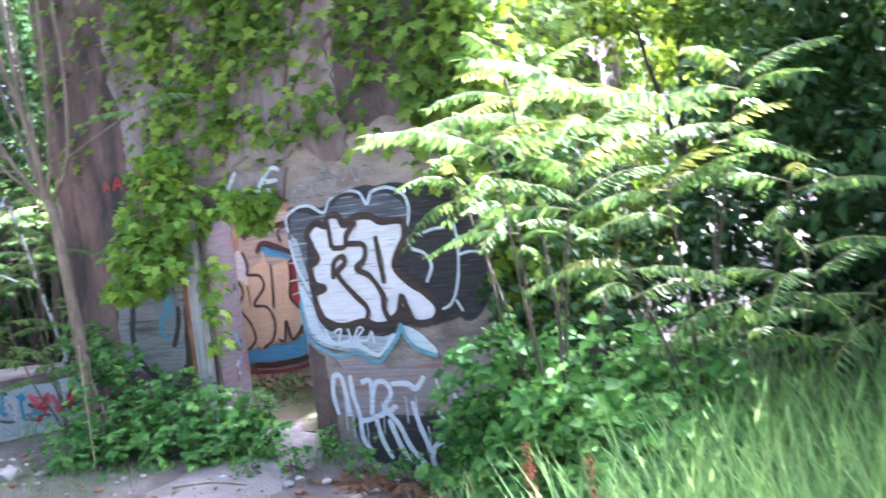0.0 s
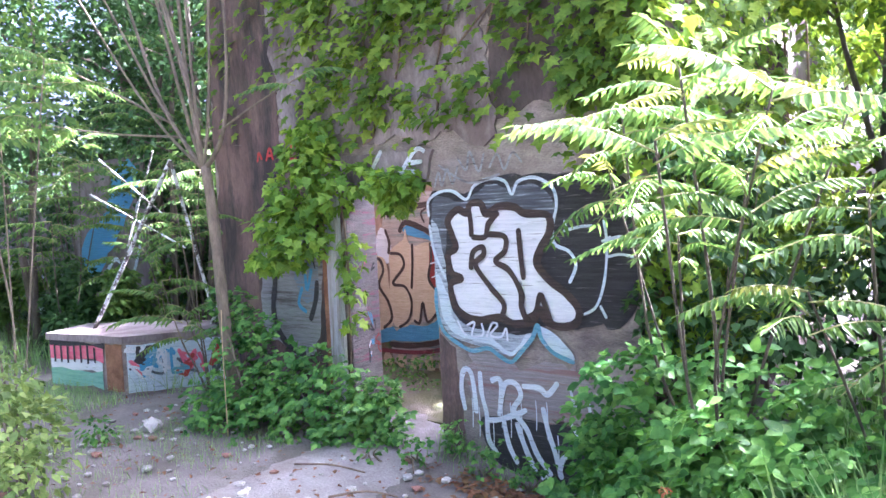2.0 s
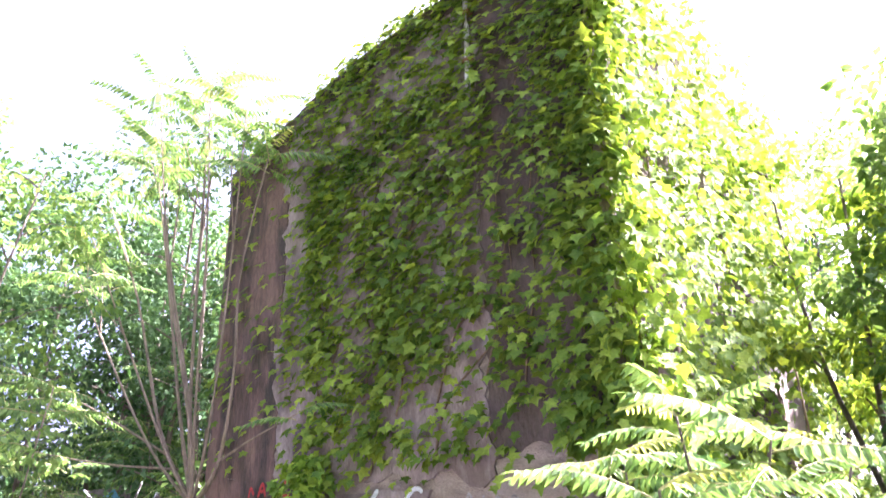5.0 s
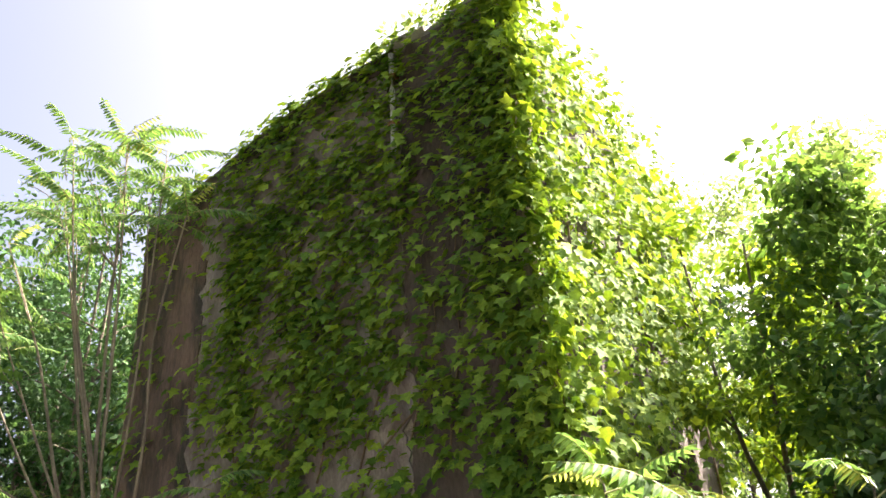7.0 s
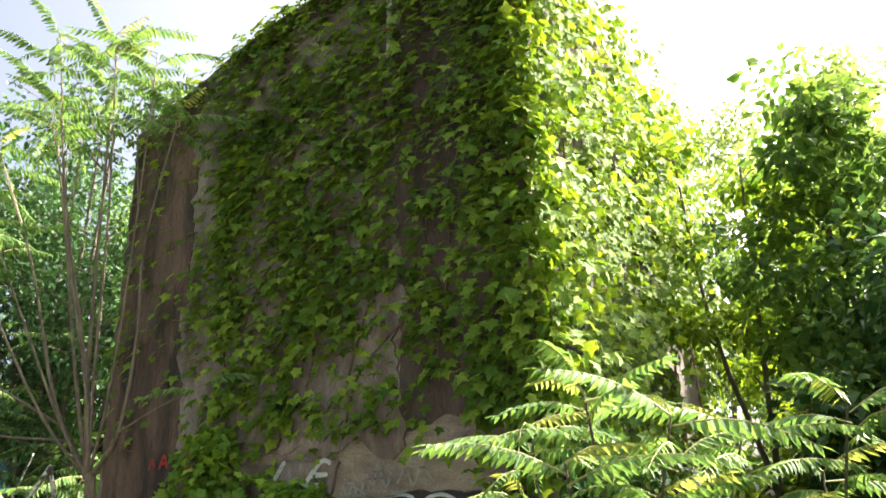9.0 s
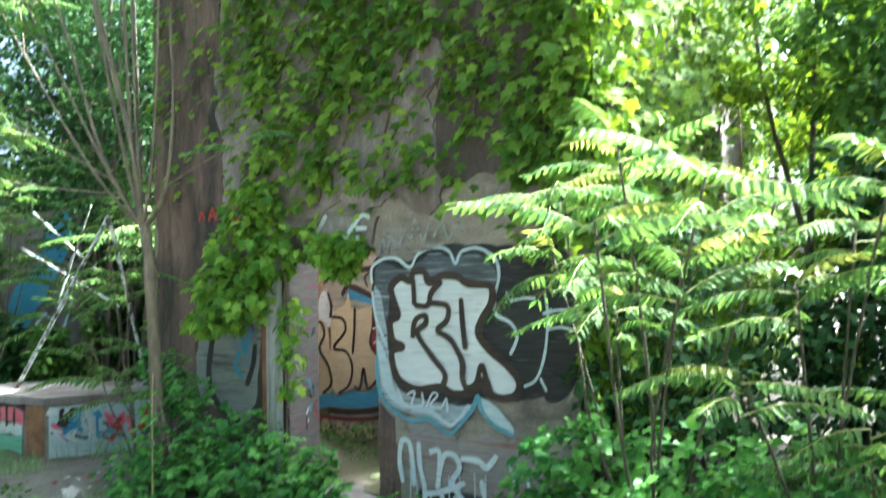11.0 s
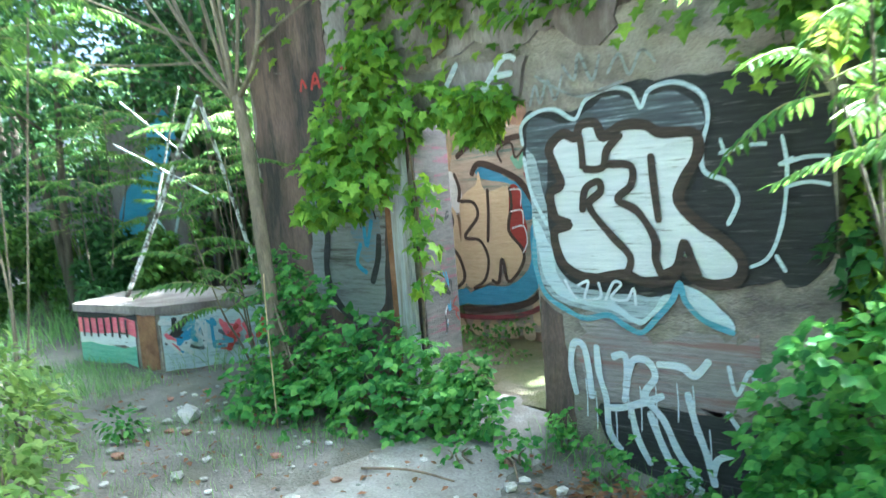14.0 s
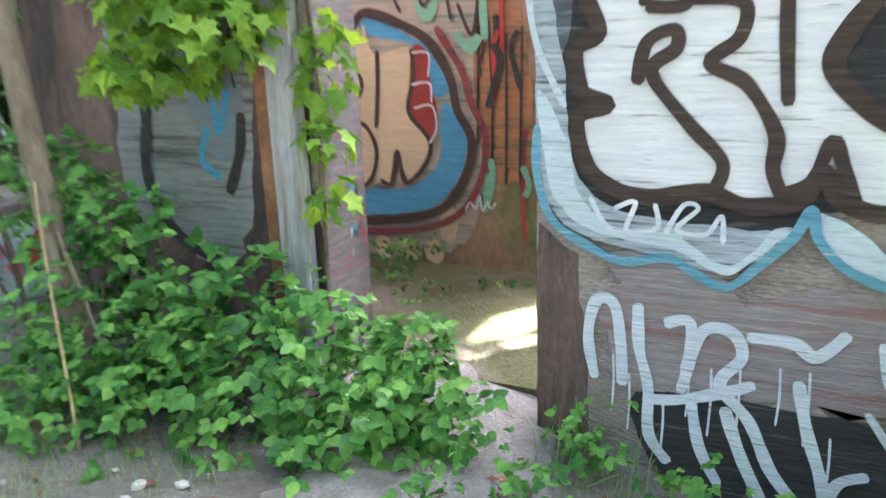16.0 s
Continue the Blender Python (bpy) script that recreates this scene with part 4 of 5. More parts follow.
shrub("green shrub pressed against the graffiti wall", (2.1, -0.6), [(0, 0, .35, .32), (.3, 0, .45, .32), (-.3, .1, .2, .24), (.1, -.3, .2, .3), (.5, -.2, .3, .32), (-.2, -.2, .06, .22), (0, .2, .75, .26), (.35, .2, .8, .28), (-.42, .2, .40, .14), (.7, .0, .6, .3), (-.5, .1, .02, .2), (-.45, .2, .25, .18), (-.35, .05, .62, .2), (-.1, -.1, .95, .2)], 1100, 0.082, M_GBUSH, LEAF_O)
shrub("green shrub below the feathery tree", (2.75, -0.7), [(0, 0, .3, .35), (.4, .1, .45, .35), (-.35, 0, .45, .3), (.1, -.35, .2, .3), (.6, -.2, .25, .3), (0, .2, .75, .3), (.45, .4, .8, .35), (-.2, -.3, .62, .26), (.3, -.45, .5, .28)], 1000, 0.085, M_GBUSH, LEAF_O)
shrub("bright leafy shrub in front of the graffiti wall", (2.2, -0.9), [(0, 0, .25, .24), (.3, .1, .4, .26), (.55, -.1, .3, .3), (.2, -.25, .12, .24), (.8, .0, .5, .3), (-.2, .1, .08, .18), (.6, -.35, .12, .25), (.05, .3, .5, .18)], 600, 0.08, M_GBUSH, LEAF_O)
shrub("small leafy weed on the bare ground", (-2.35, -1.75), [(0, 0, .12, .16), (.12, 0, .1, .14), (-.12, .05, .1, .14)], 160, 0.06, M_GBUSH, stems=3)
shrub("pale green bush at the edge of the clearing", (-1.3, -2.75), [(0, 0, .25, .3), (-.3, .1, .45, .32), (-.5, 0, .7, .3), (-.2, -.2, .3, .3), (-.7, .2, .4, .4), (-.9, 0, .8, .35), (-1.1, .2, .5, .4)], 1500, 0.085, M_GPALE)
# Bushes in the darkened leaf colour, which paints in their shade.
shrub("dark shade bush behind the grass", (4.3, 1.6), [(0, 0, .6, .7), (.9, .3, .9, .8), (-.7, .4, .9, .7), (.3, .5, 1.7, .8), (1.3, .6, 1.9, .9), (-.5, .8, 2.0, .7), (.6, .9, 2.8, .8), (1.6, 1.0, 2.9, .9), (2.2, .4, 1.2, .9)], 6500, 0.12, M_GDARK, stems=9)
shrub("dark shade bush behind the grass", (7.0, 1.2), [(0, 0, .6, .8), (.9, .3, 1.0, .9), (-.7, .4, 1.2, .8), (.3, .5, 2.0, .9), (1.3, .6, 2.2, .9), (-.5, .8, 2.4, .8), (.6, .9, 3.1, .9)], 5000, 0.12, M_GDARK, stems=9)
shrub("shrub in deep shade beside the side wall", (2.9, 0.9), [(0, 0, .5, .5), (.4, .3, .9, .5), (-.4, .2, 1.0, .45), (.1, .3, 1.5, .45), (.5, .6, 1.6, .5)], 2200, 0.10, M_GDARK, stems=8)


for wx, wy, wn in ((0.22, -0.18, 60), (0.62, -0.3, 50), (0.12, -0.55, 34), (1.0, -0.28, 60), (-0.15, -0.75, 16)):
    shrub("small leafy weed at the foot of the wall", (wx, wy), [(0, 0, .08, .10), (.1, 0, .12, .09), (-.09, .03, .06, .09), (.02, -.05, .2, .07)], wn, 0.045, M_GBUSH, LEAF_O, stems=3, name="weed")
stalk = limb("dry_stalk", [(-1.62, -0.98, gz(-1.62, -0.98) - 0.02), (-1.66, -0.95, 0.3), (-1.76, -0.88, 0.75), (-1.8, -0.84, 1.0)], 0.007, 0.004, M_STRAW, None, 5)
tagged(stalk, "bare straw-coloured dry stalk leaning before the shrub", "stalk")


# ---- the feathery tree: compound fronds ----
def frond_mesh(length, pairs, droop, leaf, tip=False):
    """A pinnate leaf: a stalk and pairs of hanging leaflets."""
    PL, AL, FL, SL = [], [], [], []
    pos = lambda s: np.array((0, length * s, 0.22 * length * s - droop * length * s * s))
    for i in range(pairs):
        s = 0.16 + 0.82 * i / (pairs - 1)
        for side in (-1, 1):
            PL.append(pos(s))
            AL.append((side * 0.85, 0.38, -0.72 + random.gauss(0, 0.16)))
            FL.append((side * 0.25 + random.gauss(0, 0.1), -0.1, 1))
            SL.append(leaf * (1.05 - 0.55 * abs(s - 0.45)) * random.uniform(0.85, 1.1))
    PL.append(pos(1.0)); AL.append((0, 1, -0.4)); FL.append((0, 0, 1)); SL.append(leaf * 0.75)
    shape = np.array([(0, 0, 0), (0.15, 0.22, 0.03), (0.13, 0.6, 0.0), (0, 1, -0.12), (-0.13, 0.6, 0.0), (-0.15, 0.22, 0.03), (0, 0.45, -0.03)])
    v, t = leaf_arrays(np.array(PL), np.array(AL), np.array(FL), np.array(SL), shape, [(i, (i + 1) % 6, 6) for i in range(6)])
    me = bpy.data.meshes.new("frond")
    tv, tf = tube([pos(0), pos(0.35), pos(0.7), pos(1.0)], 0.006, 0.0025, 4, 2)
    base = len(v)
    me.from_pydata([tuple(p) for p in v] + [tuple(p) for p in tv], [], [tuple(int(j) for j in q) for q in t] + [tuple(j + base for j in q) for q in tf])
    me.materials.append(M_TIP if tip else M_FROND)
    me.materials.append(M_RSTEM)
    for poly in me.polygons[len(t):]:
        poly.material_index = 1
    me.update()
    return me


FRONDS = [frond_mesh(0.60, 12, 0.45, 0.115), frond_mesh(0.68, 14, 0.36, 0.12), frond_mesh(0.52, 11, 0.60, 0.11), frond_mesh(0.74, 15, 0.50, 0.12)]
TIPS = [frond_mesh(0.36, 8, 0.25, 0.10, True), frond_mesh(0.42, 9, 0.5, 0.10, True)]


def whorl(parent, at, count, spread, scale=1.0, tips=2, face=None, arc=math.pi):
    """Fronds that spring from a shoot's end."""
    start = random.uniform(0, 6.28)
    for i in range(count):
        az = start + i * 2.4 if face is None else face + random.uniform(-arc, arc)
        me = random.choice(FRONDS)
        ob = put("frond", me, M_FROND, parent)
        ob.matrix_basis = Matrix.Translation(Vector(at) + Vector((0, 0, -0.05 * i * spread))) @ pose(0, 0, 0, random.uniform(-8, 28), random.gauss(0, 12), math.degrees(az)) @ Matrix.Scale(scale * random.uniform(0.8, 1.1), 4)
    for i in range(tips):
        ob = put("young_frond", random.choice(TIPS), M_TIP, parent)
        ob.matrix_basis = Matrix.Translation(at) @ pose(0, 0, 0, random.uniform(5, 45), random.gauss(0, 15), random.uniform(0, 360)) @ Matrix.Scale(scale, 4)
        ob.matrix_parent_inverse = Matrix.Translation(-parent.location)


def feather_tree(label, base, shoots, scale=1.0, r=0.02, count=9, tips=2, bark=M_BARK):
    tr = thing("feathery_tree", label, "tree", (*base, gz(*base)))
    b = Vector((*base, gz(*base) - 0.02))
    for i, s in enumerate(shoots):
        s = Vector(s)
        m = b.lerp(s, 0.5) + Vector((random.gauss(0, 0.05), random.gauss(0, 0.05), 0))
        limb("trunk" if i == 0 else "branch", [b, b.lerp(m, 0.5) + Vector((0.03, 0, 0)), m, s], r if i == 0 else r * 0.7, 0.006, bark, tr, 6)
        whorl(tr, s, count, 1.0, scale, tips)
    return tr


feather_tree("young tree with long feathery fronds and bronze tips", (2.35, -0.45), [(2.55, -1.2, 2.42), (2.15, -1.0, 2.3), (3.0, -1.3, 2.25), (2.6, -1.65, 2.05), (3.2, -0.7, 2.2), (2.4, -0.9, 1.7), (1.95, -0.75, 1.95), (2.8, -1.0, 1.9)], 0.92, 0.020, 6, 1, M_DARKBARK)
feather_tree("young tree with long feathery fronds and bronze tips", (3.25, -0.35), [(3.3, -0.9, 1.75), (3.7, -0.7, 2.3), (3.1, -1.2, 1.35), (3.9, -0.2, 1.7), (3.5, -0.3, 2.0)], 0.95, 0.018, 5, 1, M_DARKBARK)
feather_tree("low feathery sapling in the shade", (3.6, 0.1), [(3.55, -0.45, 1.0), (3.95, -0.4, 1.25), (4.3, 0.2, 0.95)], 1.05, 0.015, 8, 0)


# ---- broadleaf trees ----
def tree(label, base, height, radius, n, size, material, stems=1, spread=0.5, low=0.35, feather=False, r=0.05):
    """Stems with limbs and a crown of leaf clumps."""
    z0 = gz(*base)
    tr = thing("tree", label, "tree", (*base, z0))
    cs, rs = [], []
    for s in range(stems):
        lean = Vector((random.gauss(0, spread), random.gauss(0, spread), height * random.uniform(0.85, 1.0)))
        b = Vector((*base, z0 - 0.05)) + Vector((random.gauss(0, 0.12), random.gauss(0, 0.12), 0)) * (stems > 1)
        pts = [b, b + lean * 0.3 + Vector((random.gauss(0, .1), random.gauss(0, .1), 0)), b + lean * 0.65, b + lean]
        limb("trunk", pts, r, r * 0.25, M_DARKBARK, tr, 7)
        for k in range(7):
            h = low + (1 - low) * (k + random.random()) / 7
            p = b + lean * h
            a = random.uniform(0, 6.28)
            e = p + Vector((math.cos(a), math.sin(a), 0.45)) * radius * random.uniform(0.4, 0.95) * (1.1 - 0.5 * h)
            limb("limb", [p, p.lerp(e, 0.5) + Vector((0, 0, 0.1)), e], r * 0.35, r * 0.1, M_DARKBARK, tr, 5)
            for q in range(4):
                cs.append(p.lerp(e, 0.35 + 0.25 * q) + Vector((random.gauss(0, .18), random.gauss(0, .18), random.gauss(0, .15))) * radius * 0.5)
                rs.append(radius * random.uniform(0.14, 0.3))
    foliage("crown", cs, rs, n, size, material, tr, LEAF_A, LEAF_A_T, 0.5, 0.7)
    if feather:
        for i in range(feather):
            whorl(tr, random.choice(cs), 3, 0.5, 0.9, 0)
    return tr


# slender forked tree in front of the wall's edge
slim = thing("tree", "slender grey forked tree growing close to the ruin", "tree", (-1.8, -0.7, gz(-1.8, -0.7)))
limb("trunk", [(-1.78, -0.7, gz(-1.8, -0.7) - 0.05), (-1.92, -0.7, 0.55), (-1.98, -0.7, 1.2), (-2.04, -0.7, 1.9), (-2.10, -0.7, 2.3)], 0.062, 0.045, M_BARK, slim, 9)
FORK = Vector((-2.13, -0.7, 2.27))
limb("branch", [FORK, (-1.95, -0.7, 2.4), (-1.78, -0.7, 2.65), (-1.68, -0.7, 3.35), (-1.72, -0.68, 4.4), (-1.5, -0.6, 5.7)], 0.028, 0.007, M_BARK, slim, 6)
limb("branch", [(-1.80, -0.7, 2.62), (-1.35, -0.68, 2.78), (-0.85, -0.66, 2.92)], 0.013, 0.005, M_BARK, slim, 5)
limb("branch", [(-2.0, -0.7, 1.0), (-1.72, -0.75, 0.4), (-1.5, -0.8, -0.02)], 0.014, 0.006, M_BARK, slim, 5)
limb("branch", [(-2.6, -0.7, 2.75), (-3.9, -0.72, 3.3), (-5.2, -0.75, 3.8)], 0.016, 0.005, M_BARK, slim, 5)
limb("branch", [(-2.4, -0.7, 2.6), (-3.6, -0.8, 2.75), (-5.3, -0.9, 3.05)], 0.014, 0.004, M_BARK, slim, 5)
ENDS = [(-4.4, -0.8, 6.1), (-3.8, -0.6, 6.7), (-3.25, -0.9, 7.0), (-2.8, -0.5, 7.1), (-2.4, -0.8, 6.8), (-1.95, -0.6, 6.5), (-5.0, -0.9, 5.5), (-3.9, -1.1, 5.2), (-2.9, -1.0, 6.1)]
for i, e in enumerate(ENDS):
    e = Vector(e)
    a = FORK.lerp(e, 0.22) + Vector((0.10 * (i % 3 - 1), 0, -0.12))
    b = FORK.lerp(e, 0.6) + Vector((random.gauss(0, 0.07), random.gauss(0, 0.05), -0.05))
    limb("branch", [FORK, a, b, e], 0.026 if i < 4 else 0.018, 0.006, M_BARK, slim, 6)
    limb("twig", [b, b.lerp(e, 0.5) + Vector((random.gauss(0, 0.2), random.gauss(0, 0.1), 0.15)), e + Vector((random.gauss(0, 0.3), random.gauss(0, 0.1), -0.3))], 0.008, 0.003, M_BARK, slim, 4)
    whorl(slim, e, 9, 1.3, 1.0, 1)
    whorl(slim, b.lerp(e, 0.65) + Vector((random.gauss(0, 0.15), random.gauss(0, 0.1), 0)), 4, 1.0, 0.85, 0)
whorl(slim, (-1.5, -0.6, 5.7), 7, 1.0, 0.9, 1)
for c in ((-5.2, -0.75, 3.8), (-4.4, -0.73, 3.5), (-5.3, -0.9, 3.05), (-4.2, -0.83, 2.85), (-0.85, -0.66, 2.92)):
    whorl(slim, c, 5 if c[0] < -1 else 2, 1.0, 0.8, 0)

tree("thin many-stemmed tree with feathery leaves", (-5.0, 1.4), 6.4, 2.0, 2600, 0.10, M_GDARK, 2, 0.6, 0.3, 4, 0.05)
# Left wood: mostly the darkened leaf, so its shade is partly colour.
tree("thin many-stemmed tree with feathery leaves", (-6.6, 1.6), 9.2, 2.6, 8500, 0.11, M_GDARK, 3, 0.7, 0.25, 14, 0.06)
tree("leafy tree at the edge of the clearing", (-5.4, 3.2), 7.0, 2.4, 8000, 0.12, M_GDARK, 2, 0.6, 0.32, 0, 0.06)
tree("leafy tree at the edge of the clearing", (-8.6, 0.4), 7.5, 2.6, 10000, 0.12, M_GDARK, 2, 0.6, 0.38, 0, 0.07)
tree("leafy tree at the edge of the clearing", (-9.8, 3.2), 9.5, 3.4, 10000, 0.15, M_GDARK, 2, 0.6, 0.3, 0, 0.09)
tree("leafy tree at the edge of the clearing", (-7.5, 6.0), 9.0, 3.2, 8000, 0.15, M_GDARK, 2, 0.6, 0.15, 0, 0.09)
tree("leafy tree at the edge of the clearing", (-11.5, -1.5), 9.5, 3.4, 9000, 0.15, M_GTREE, 2, 0.6, 0.12, 0, 0.09)
tree("slim overhanging tree with pale leaves", (-3.4, -2.9), 5.6, 1.7, 4200, 0.085, M_GTREE, 2, 0.4, 0.45, 5, 0.03)
tree("sunlit leafy tree beside the ruin", (3.7, 3.3), 6.0, 1.7, 8500, 0.13, M_GTREE, 2, 0.3, 0.15, 0, 0.06)
tree("sunlit bushy tree leaning over the side wall", (2.75, 3.4), 6.0, 1.25, 7500, 0.12, M_GVINE, 3, 0.3, 0.12, 0, 0.05)
tree("sunlit leafy tree beside the ruin", (3.2, 7.8), 7.2, 1.9, 7000, 0.14, M_GTREE, 2, 0.3, 0.2, 0, 0.06)
tree("sunlit leafy tree beside the ruin", (5.2, 6.4), 5.2, 1.9, 7000, 0.14, M_GTREE, 2, 0.4, 0.15, 0, 0.06)
# First three use the pale leaf, putting the haze of distance into colour.
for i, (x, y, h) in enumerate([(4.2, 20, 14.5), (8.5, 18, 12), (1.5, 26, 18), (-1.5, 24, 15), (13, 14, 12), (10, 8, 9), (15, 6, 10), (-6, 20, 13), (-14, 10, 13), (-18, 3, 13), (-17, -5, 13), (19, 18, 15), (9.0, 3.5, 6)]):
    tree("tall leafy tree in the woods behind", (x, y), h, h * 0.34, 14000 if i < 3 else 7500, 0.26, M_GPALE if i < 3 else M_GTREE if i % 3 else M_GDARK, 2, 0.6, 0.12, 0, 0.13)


# Shade coloured into the leaves; also placed to keep sun off the grass.
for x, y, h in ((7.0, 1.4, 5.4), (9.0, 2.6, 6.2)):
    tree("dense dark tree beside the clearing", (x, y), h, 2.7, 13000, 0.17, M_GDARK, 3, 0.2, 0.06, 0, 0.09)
# Added trees, mostly out of view, that cut sun and sky light here.
for i, (x, y) in enumerate([(11.5, 3.6), (10.5, -2.4), (13, -0.5), (8.6, -5.5), (10, -8), (4, -13.5), (-0.5, -13), (-5, -10.5), (7, -14.5), (-6.5, 8.5), (-3.5, 8.4), (-8.5, -6.5), (1.8, -15), (-4, -14)]):
    tree("tall leafy tree added to shade the clearing", (x, y), 10.5 + i % 3, 3.6, 7000, 0.22, M_GTREE, 2, 0.5, 0.1, 0, 0.12)
for i, (x, y, h) in enumerate([(-6.6, 0.2, 0.9), (-7.4, 2.6, 0.9), (-3.9, 2.8, 2.6), (-8.8, -0.8, 0.9), (-10.0, 1.6, 1.0), (-8.5, 1.6, 0.8), (-11.5, 2.6, 0.9), (-5.2, 2.9, 3.4), (-6.8, 3.4, 4.2), (-4.2, 3.5, 3.8), (-8.2, 3.6, 3.4), (-3.7, 1.9, 3.2), (-7.4, 0.5, 1.3), (-9.3, 0.4, 1.4), (-11.8, 1.2, 2.4), (-6.4, 1.0, 1.2), (-10.6, -1.2, 1.3), (-13.5, 0.0, 2.6), (-7.0, 2.9, 3.6), (-6.2, 4.0, 4.0), (-4.3, 4.4, 4.2), (-9.0, -2.9, 2.2), (-13.5, 0.8, 1.6), (-13, 4, 5), (-8.6, 6.2, 4.6), (-3.6, 6.5, 5), (-10.5, 6.6, 5.5), (-13, 7, 5.5), (-16, 6.8, 6), (-19.5, 7, 6), (-11.8, -0.6, 1.0), (-14.5, 2.4, 1.0), (-23, 7, 6), (-15, -2.5, 3.5), (-19, 0, 2.0), (-7.0, 7.0, 5.5)]):
    k = h / 3
    cl = [(random.gauss(0, .55) * k, random.gauss(0, .5) * k, random.uniform(0.15, 1.0) * h, random.uniform(.38, .62) * k) for _ in range(13)]
    shrub("bushy green undergrowth at the wood's edge", (x, y), cl, 2600, 0.10 + 0.012 * h, M_GTREE if i % 2 else M_GDARK, stems=6, name="bush")
# The dark hollow behind the grass is painted by shaded leaf colour.
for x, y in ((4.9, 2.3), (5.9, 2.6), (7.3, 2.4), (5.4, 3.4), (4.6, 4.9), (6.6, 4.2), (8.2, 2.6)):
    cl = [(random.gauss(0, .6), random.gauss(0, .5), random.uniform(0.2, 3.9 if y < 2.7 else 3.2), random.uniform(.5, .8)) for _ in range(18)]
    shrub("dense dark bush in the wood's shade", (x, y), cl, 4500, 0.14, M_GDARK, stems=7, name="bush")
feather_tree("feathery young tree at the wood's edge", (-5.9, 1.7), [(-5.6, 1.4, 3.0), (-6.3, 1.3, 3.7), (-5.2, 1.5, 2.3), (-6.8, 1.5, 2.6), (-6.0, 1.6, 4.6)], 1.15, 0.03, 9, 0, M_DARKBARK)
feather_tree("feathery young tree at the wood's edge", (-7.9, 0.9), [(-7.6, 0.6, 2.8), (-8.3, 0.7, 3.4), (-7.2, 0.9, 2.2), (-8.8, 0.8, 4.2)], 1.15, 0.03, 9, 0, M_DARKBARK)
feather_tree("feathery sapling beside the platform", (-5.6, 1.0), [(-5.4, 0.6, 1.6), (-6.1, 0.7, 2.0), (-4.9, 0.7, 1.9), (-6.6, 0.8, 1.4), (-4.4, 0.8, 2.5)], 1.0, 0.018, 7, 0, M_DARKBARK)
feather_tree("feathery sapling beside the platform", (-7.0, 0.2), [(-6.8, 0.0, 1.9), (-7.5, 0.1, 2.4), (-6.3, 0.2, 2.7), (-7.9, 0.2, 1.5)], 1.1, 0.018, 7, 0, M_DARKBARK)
tree("leafy tree at the edge of the clearing", (-8.6, 5.6), 8.5, 3.0, 12000, 0.15, M_GTREE, 3, 0.7, 0.15, 0, 0.08)
tree("leafy tree at the edge of the clearing", (-12.5, 4.0), 9.5, 3.2, 12000, 0.16, M_GDARK, 3, 0.7, 0.15, 0, 0.08)
tree("leafy tree at the edge of the clearing", (-6.6, 4.6), 6.8, 2.4, 9000, 0.13, M_GTREE, 2, 0.5, 0.2, 0, 0.06)
feather_tree("feathery sapling beside the platform", (-3.1, -0.15), [(-3.3, -0.5, 1.2), (-3.0, -0.3, 1.9), (-2.8, -0.6, 0.9), (-3.5, -0.2, 2.4)], 0.9, 0.014, 7, 0)
feather_tree("feathery sapling at the edge of the clearing", (-2.6, -2.3), [(-2.7, -2.4, 2.5), (-3.2, -2.0, 2.9), (-2.5, -1.9, 3.2), (-3.6, -2.5, 2.2), (-3.0, -2.4, 3.5)], 0.9, 0.014, 7, 0)
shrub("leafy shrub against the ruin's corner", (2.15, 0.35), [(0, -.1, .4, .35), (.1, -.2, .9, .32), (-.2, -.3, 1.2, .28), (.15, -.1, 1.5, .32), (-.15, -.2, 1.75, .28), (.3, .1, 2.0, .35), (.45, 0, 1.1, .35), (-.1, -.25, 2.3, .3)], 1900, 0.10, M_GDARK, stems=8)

# ---- painted platform with leaning poles ----
plat = thing("concrete_platform", "low concrete platform covered in bright spray paint", "platform", (-4.6, 0.2, -0.1))
deck = [(-5.45, -0.74), (-4.12, -0.52), (-3.1, 1.05), (-4.2, 0.78), (-5.75, -0.08)]
part("base", prism(deck, 0.62, "z"), M_CONC, plat).location.z += -0.15
part("deck", prism([(a * 1.012 + 0.055, b * 1.04 - 0.004) for a, b in deck], 0.08, "z"), M_GREY, plat).location.z += 0.475


def on_face(name, a, b, s0, s1, z0, z1, material, out=0.012, rows=5):
    """A painted strip on the platform's side between a and b."""
    a, b = Vector((*a, 0)), Vector((*b, 0))
    d = (b - a).normalized()
    nrm = Vector((d.y, -d.x, 0)) * out
    v = []
    for i in range(rows + 1):
        s = s0 + (s1 - s0) * i / rows
        p = a.lerp(b, s) + nrm
        v += [(p.x, p.y, z0 + 0.05 * noise.noise(Vector((s * 9, z0, 1)))), (p.x, p.y, z1 + 0.04 * noise.noise(Vector((s * 9, z1, 4))))]
    return raw(name, v, [(2 * i, 2 * i + 2, 2 * i + 3, 2 * i + 1) for i in range(rows)], material, plat)


A0, B0, C0 = deck[0], deck[1], deck[2]
on_face("pink_band", A0, B0, 0.02, 0.74, 0.26, 0.46, P_PINK)
on_face("white_band", A0, B0, 0.02, 0.72, 0.13, 0.27, P_WHITE, 0.009)
on_face("mint_band", A0, B0, 0.02, 0.72, -0.05, 0.13, P_GREEN)
on_face("black_band", A0, B0, 0.02, 0.76, 0.42, 0.47, P_BLACK, 0.016)
on_face("rust_band", A0, B0, 0.77, 0.98, -0.08, 0.47, M_RUST)
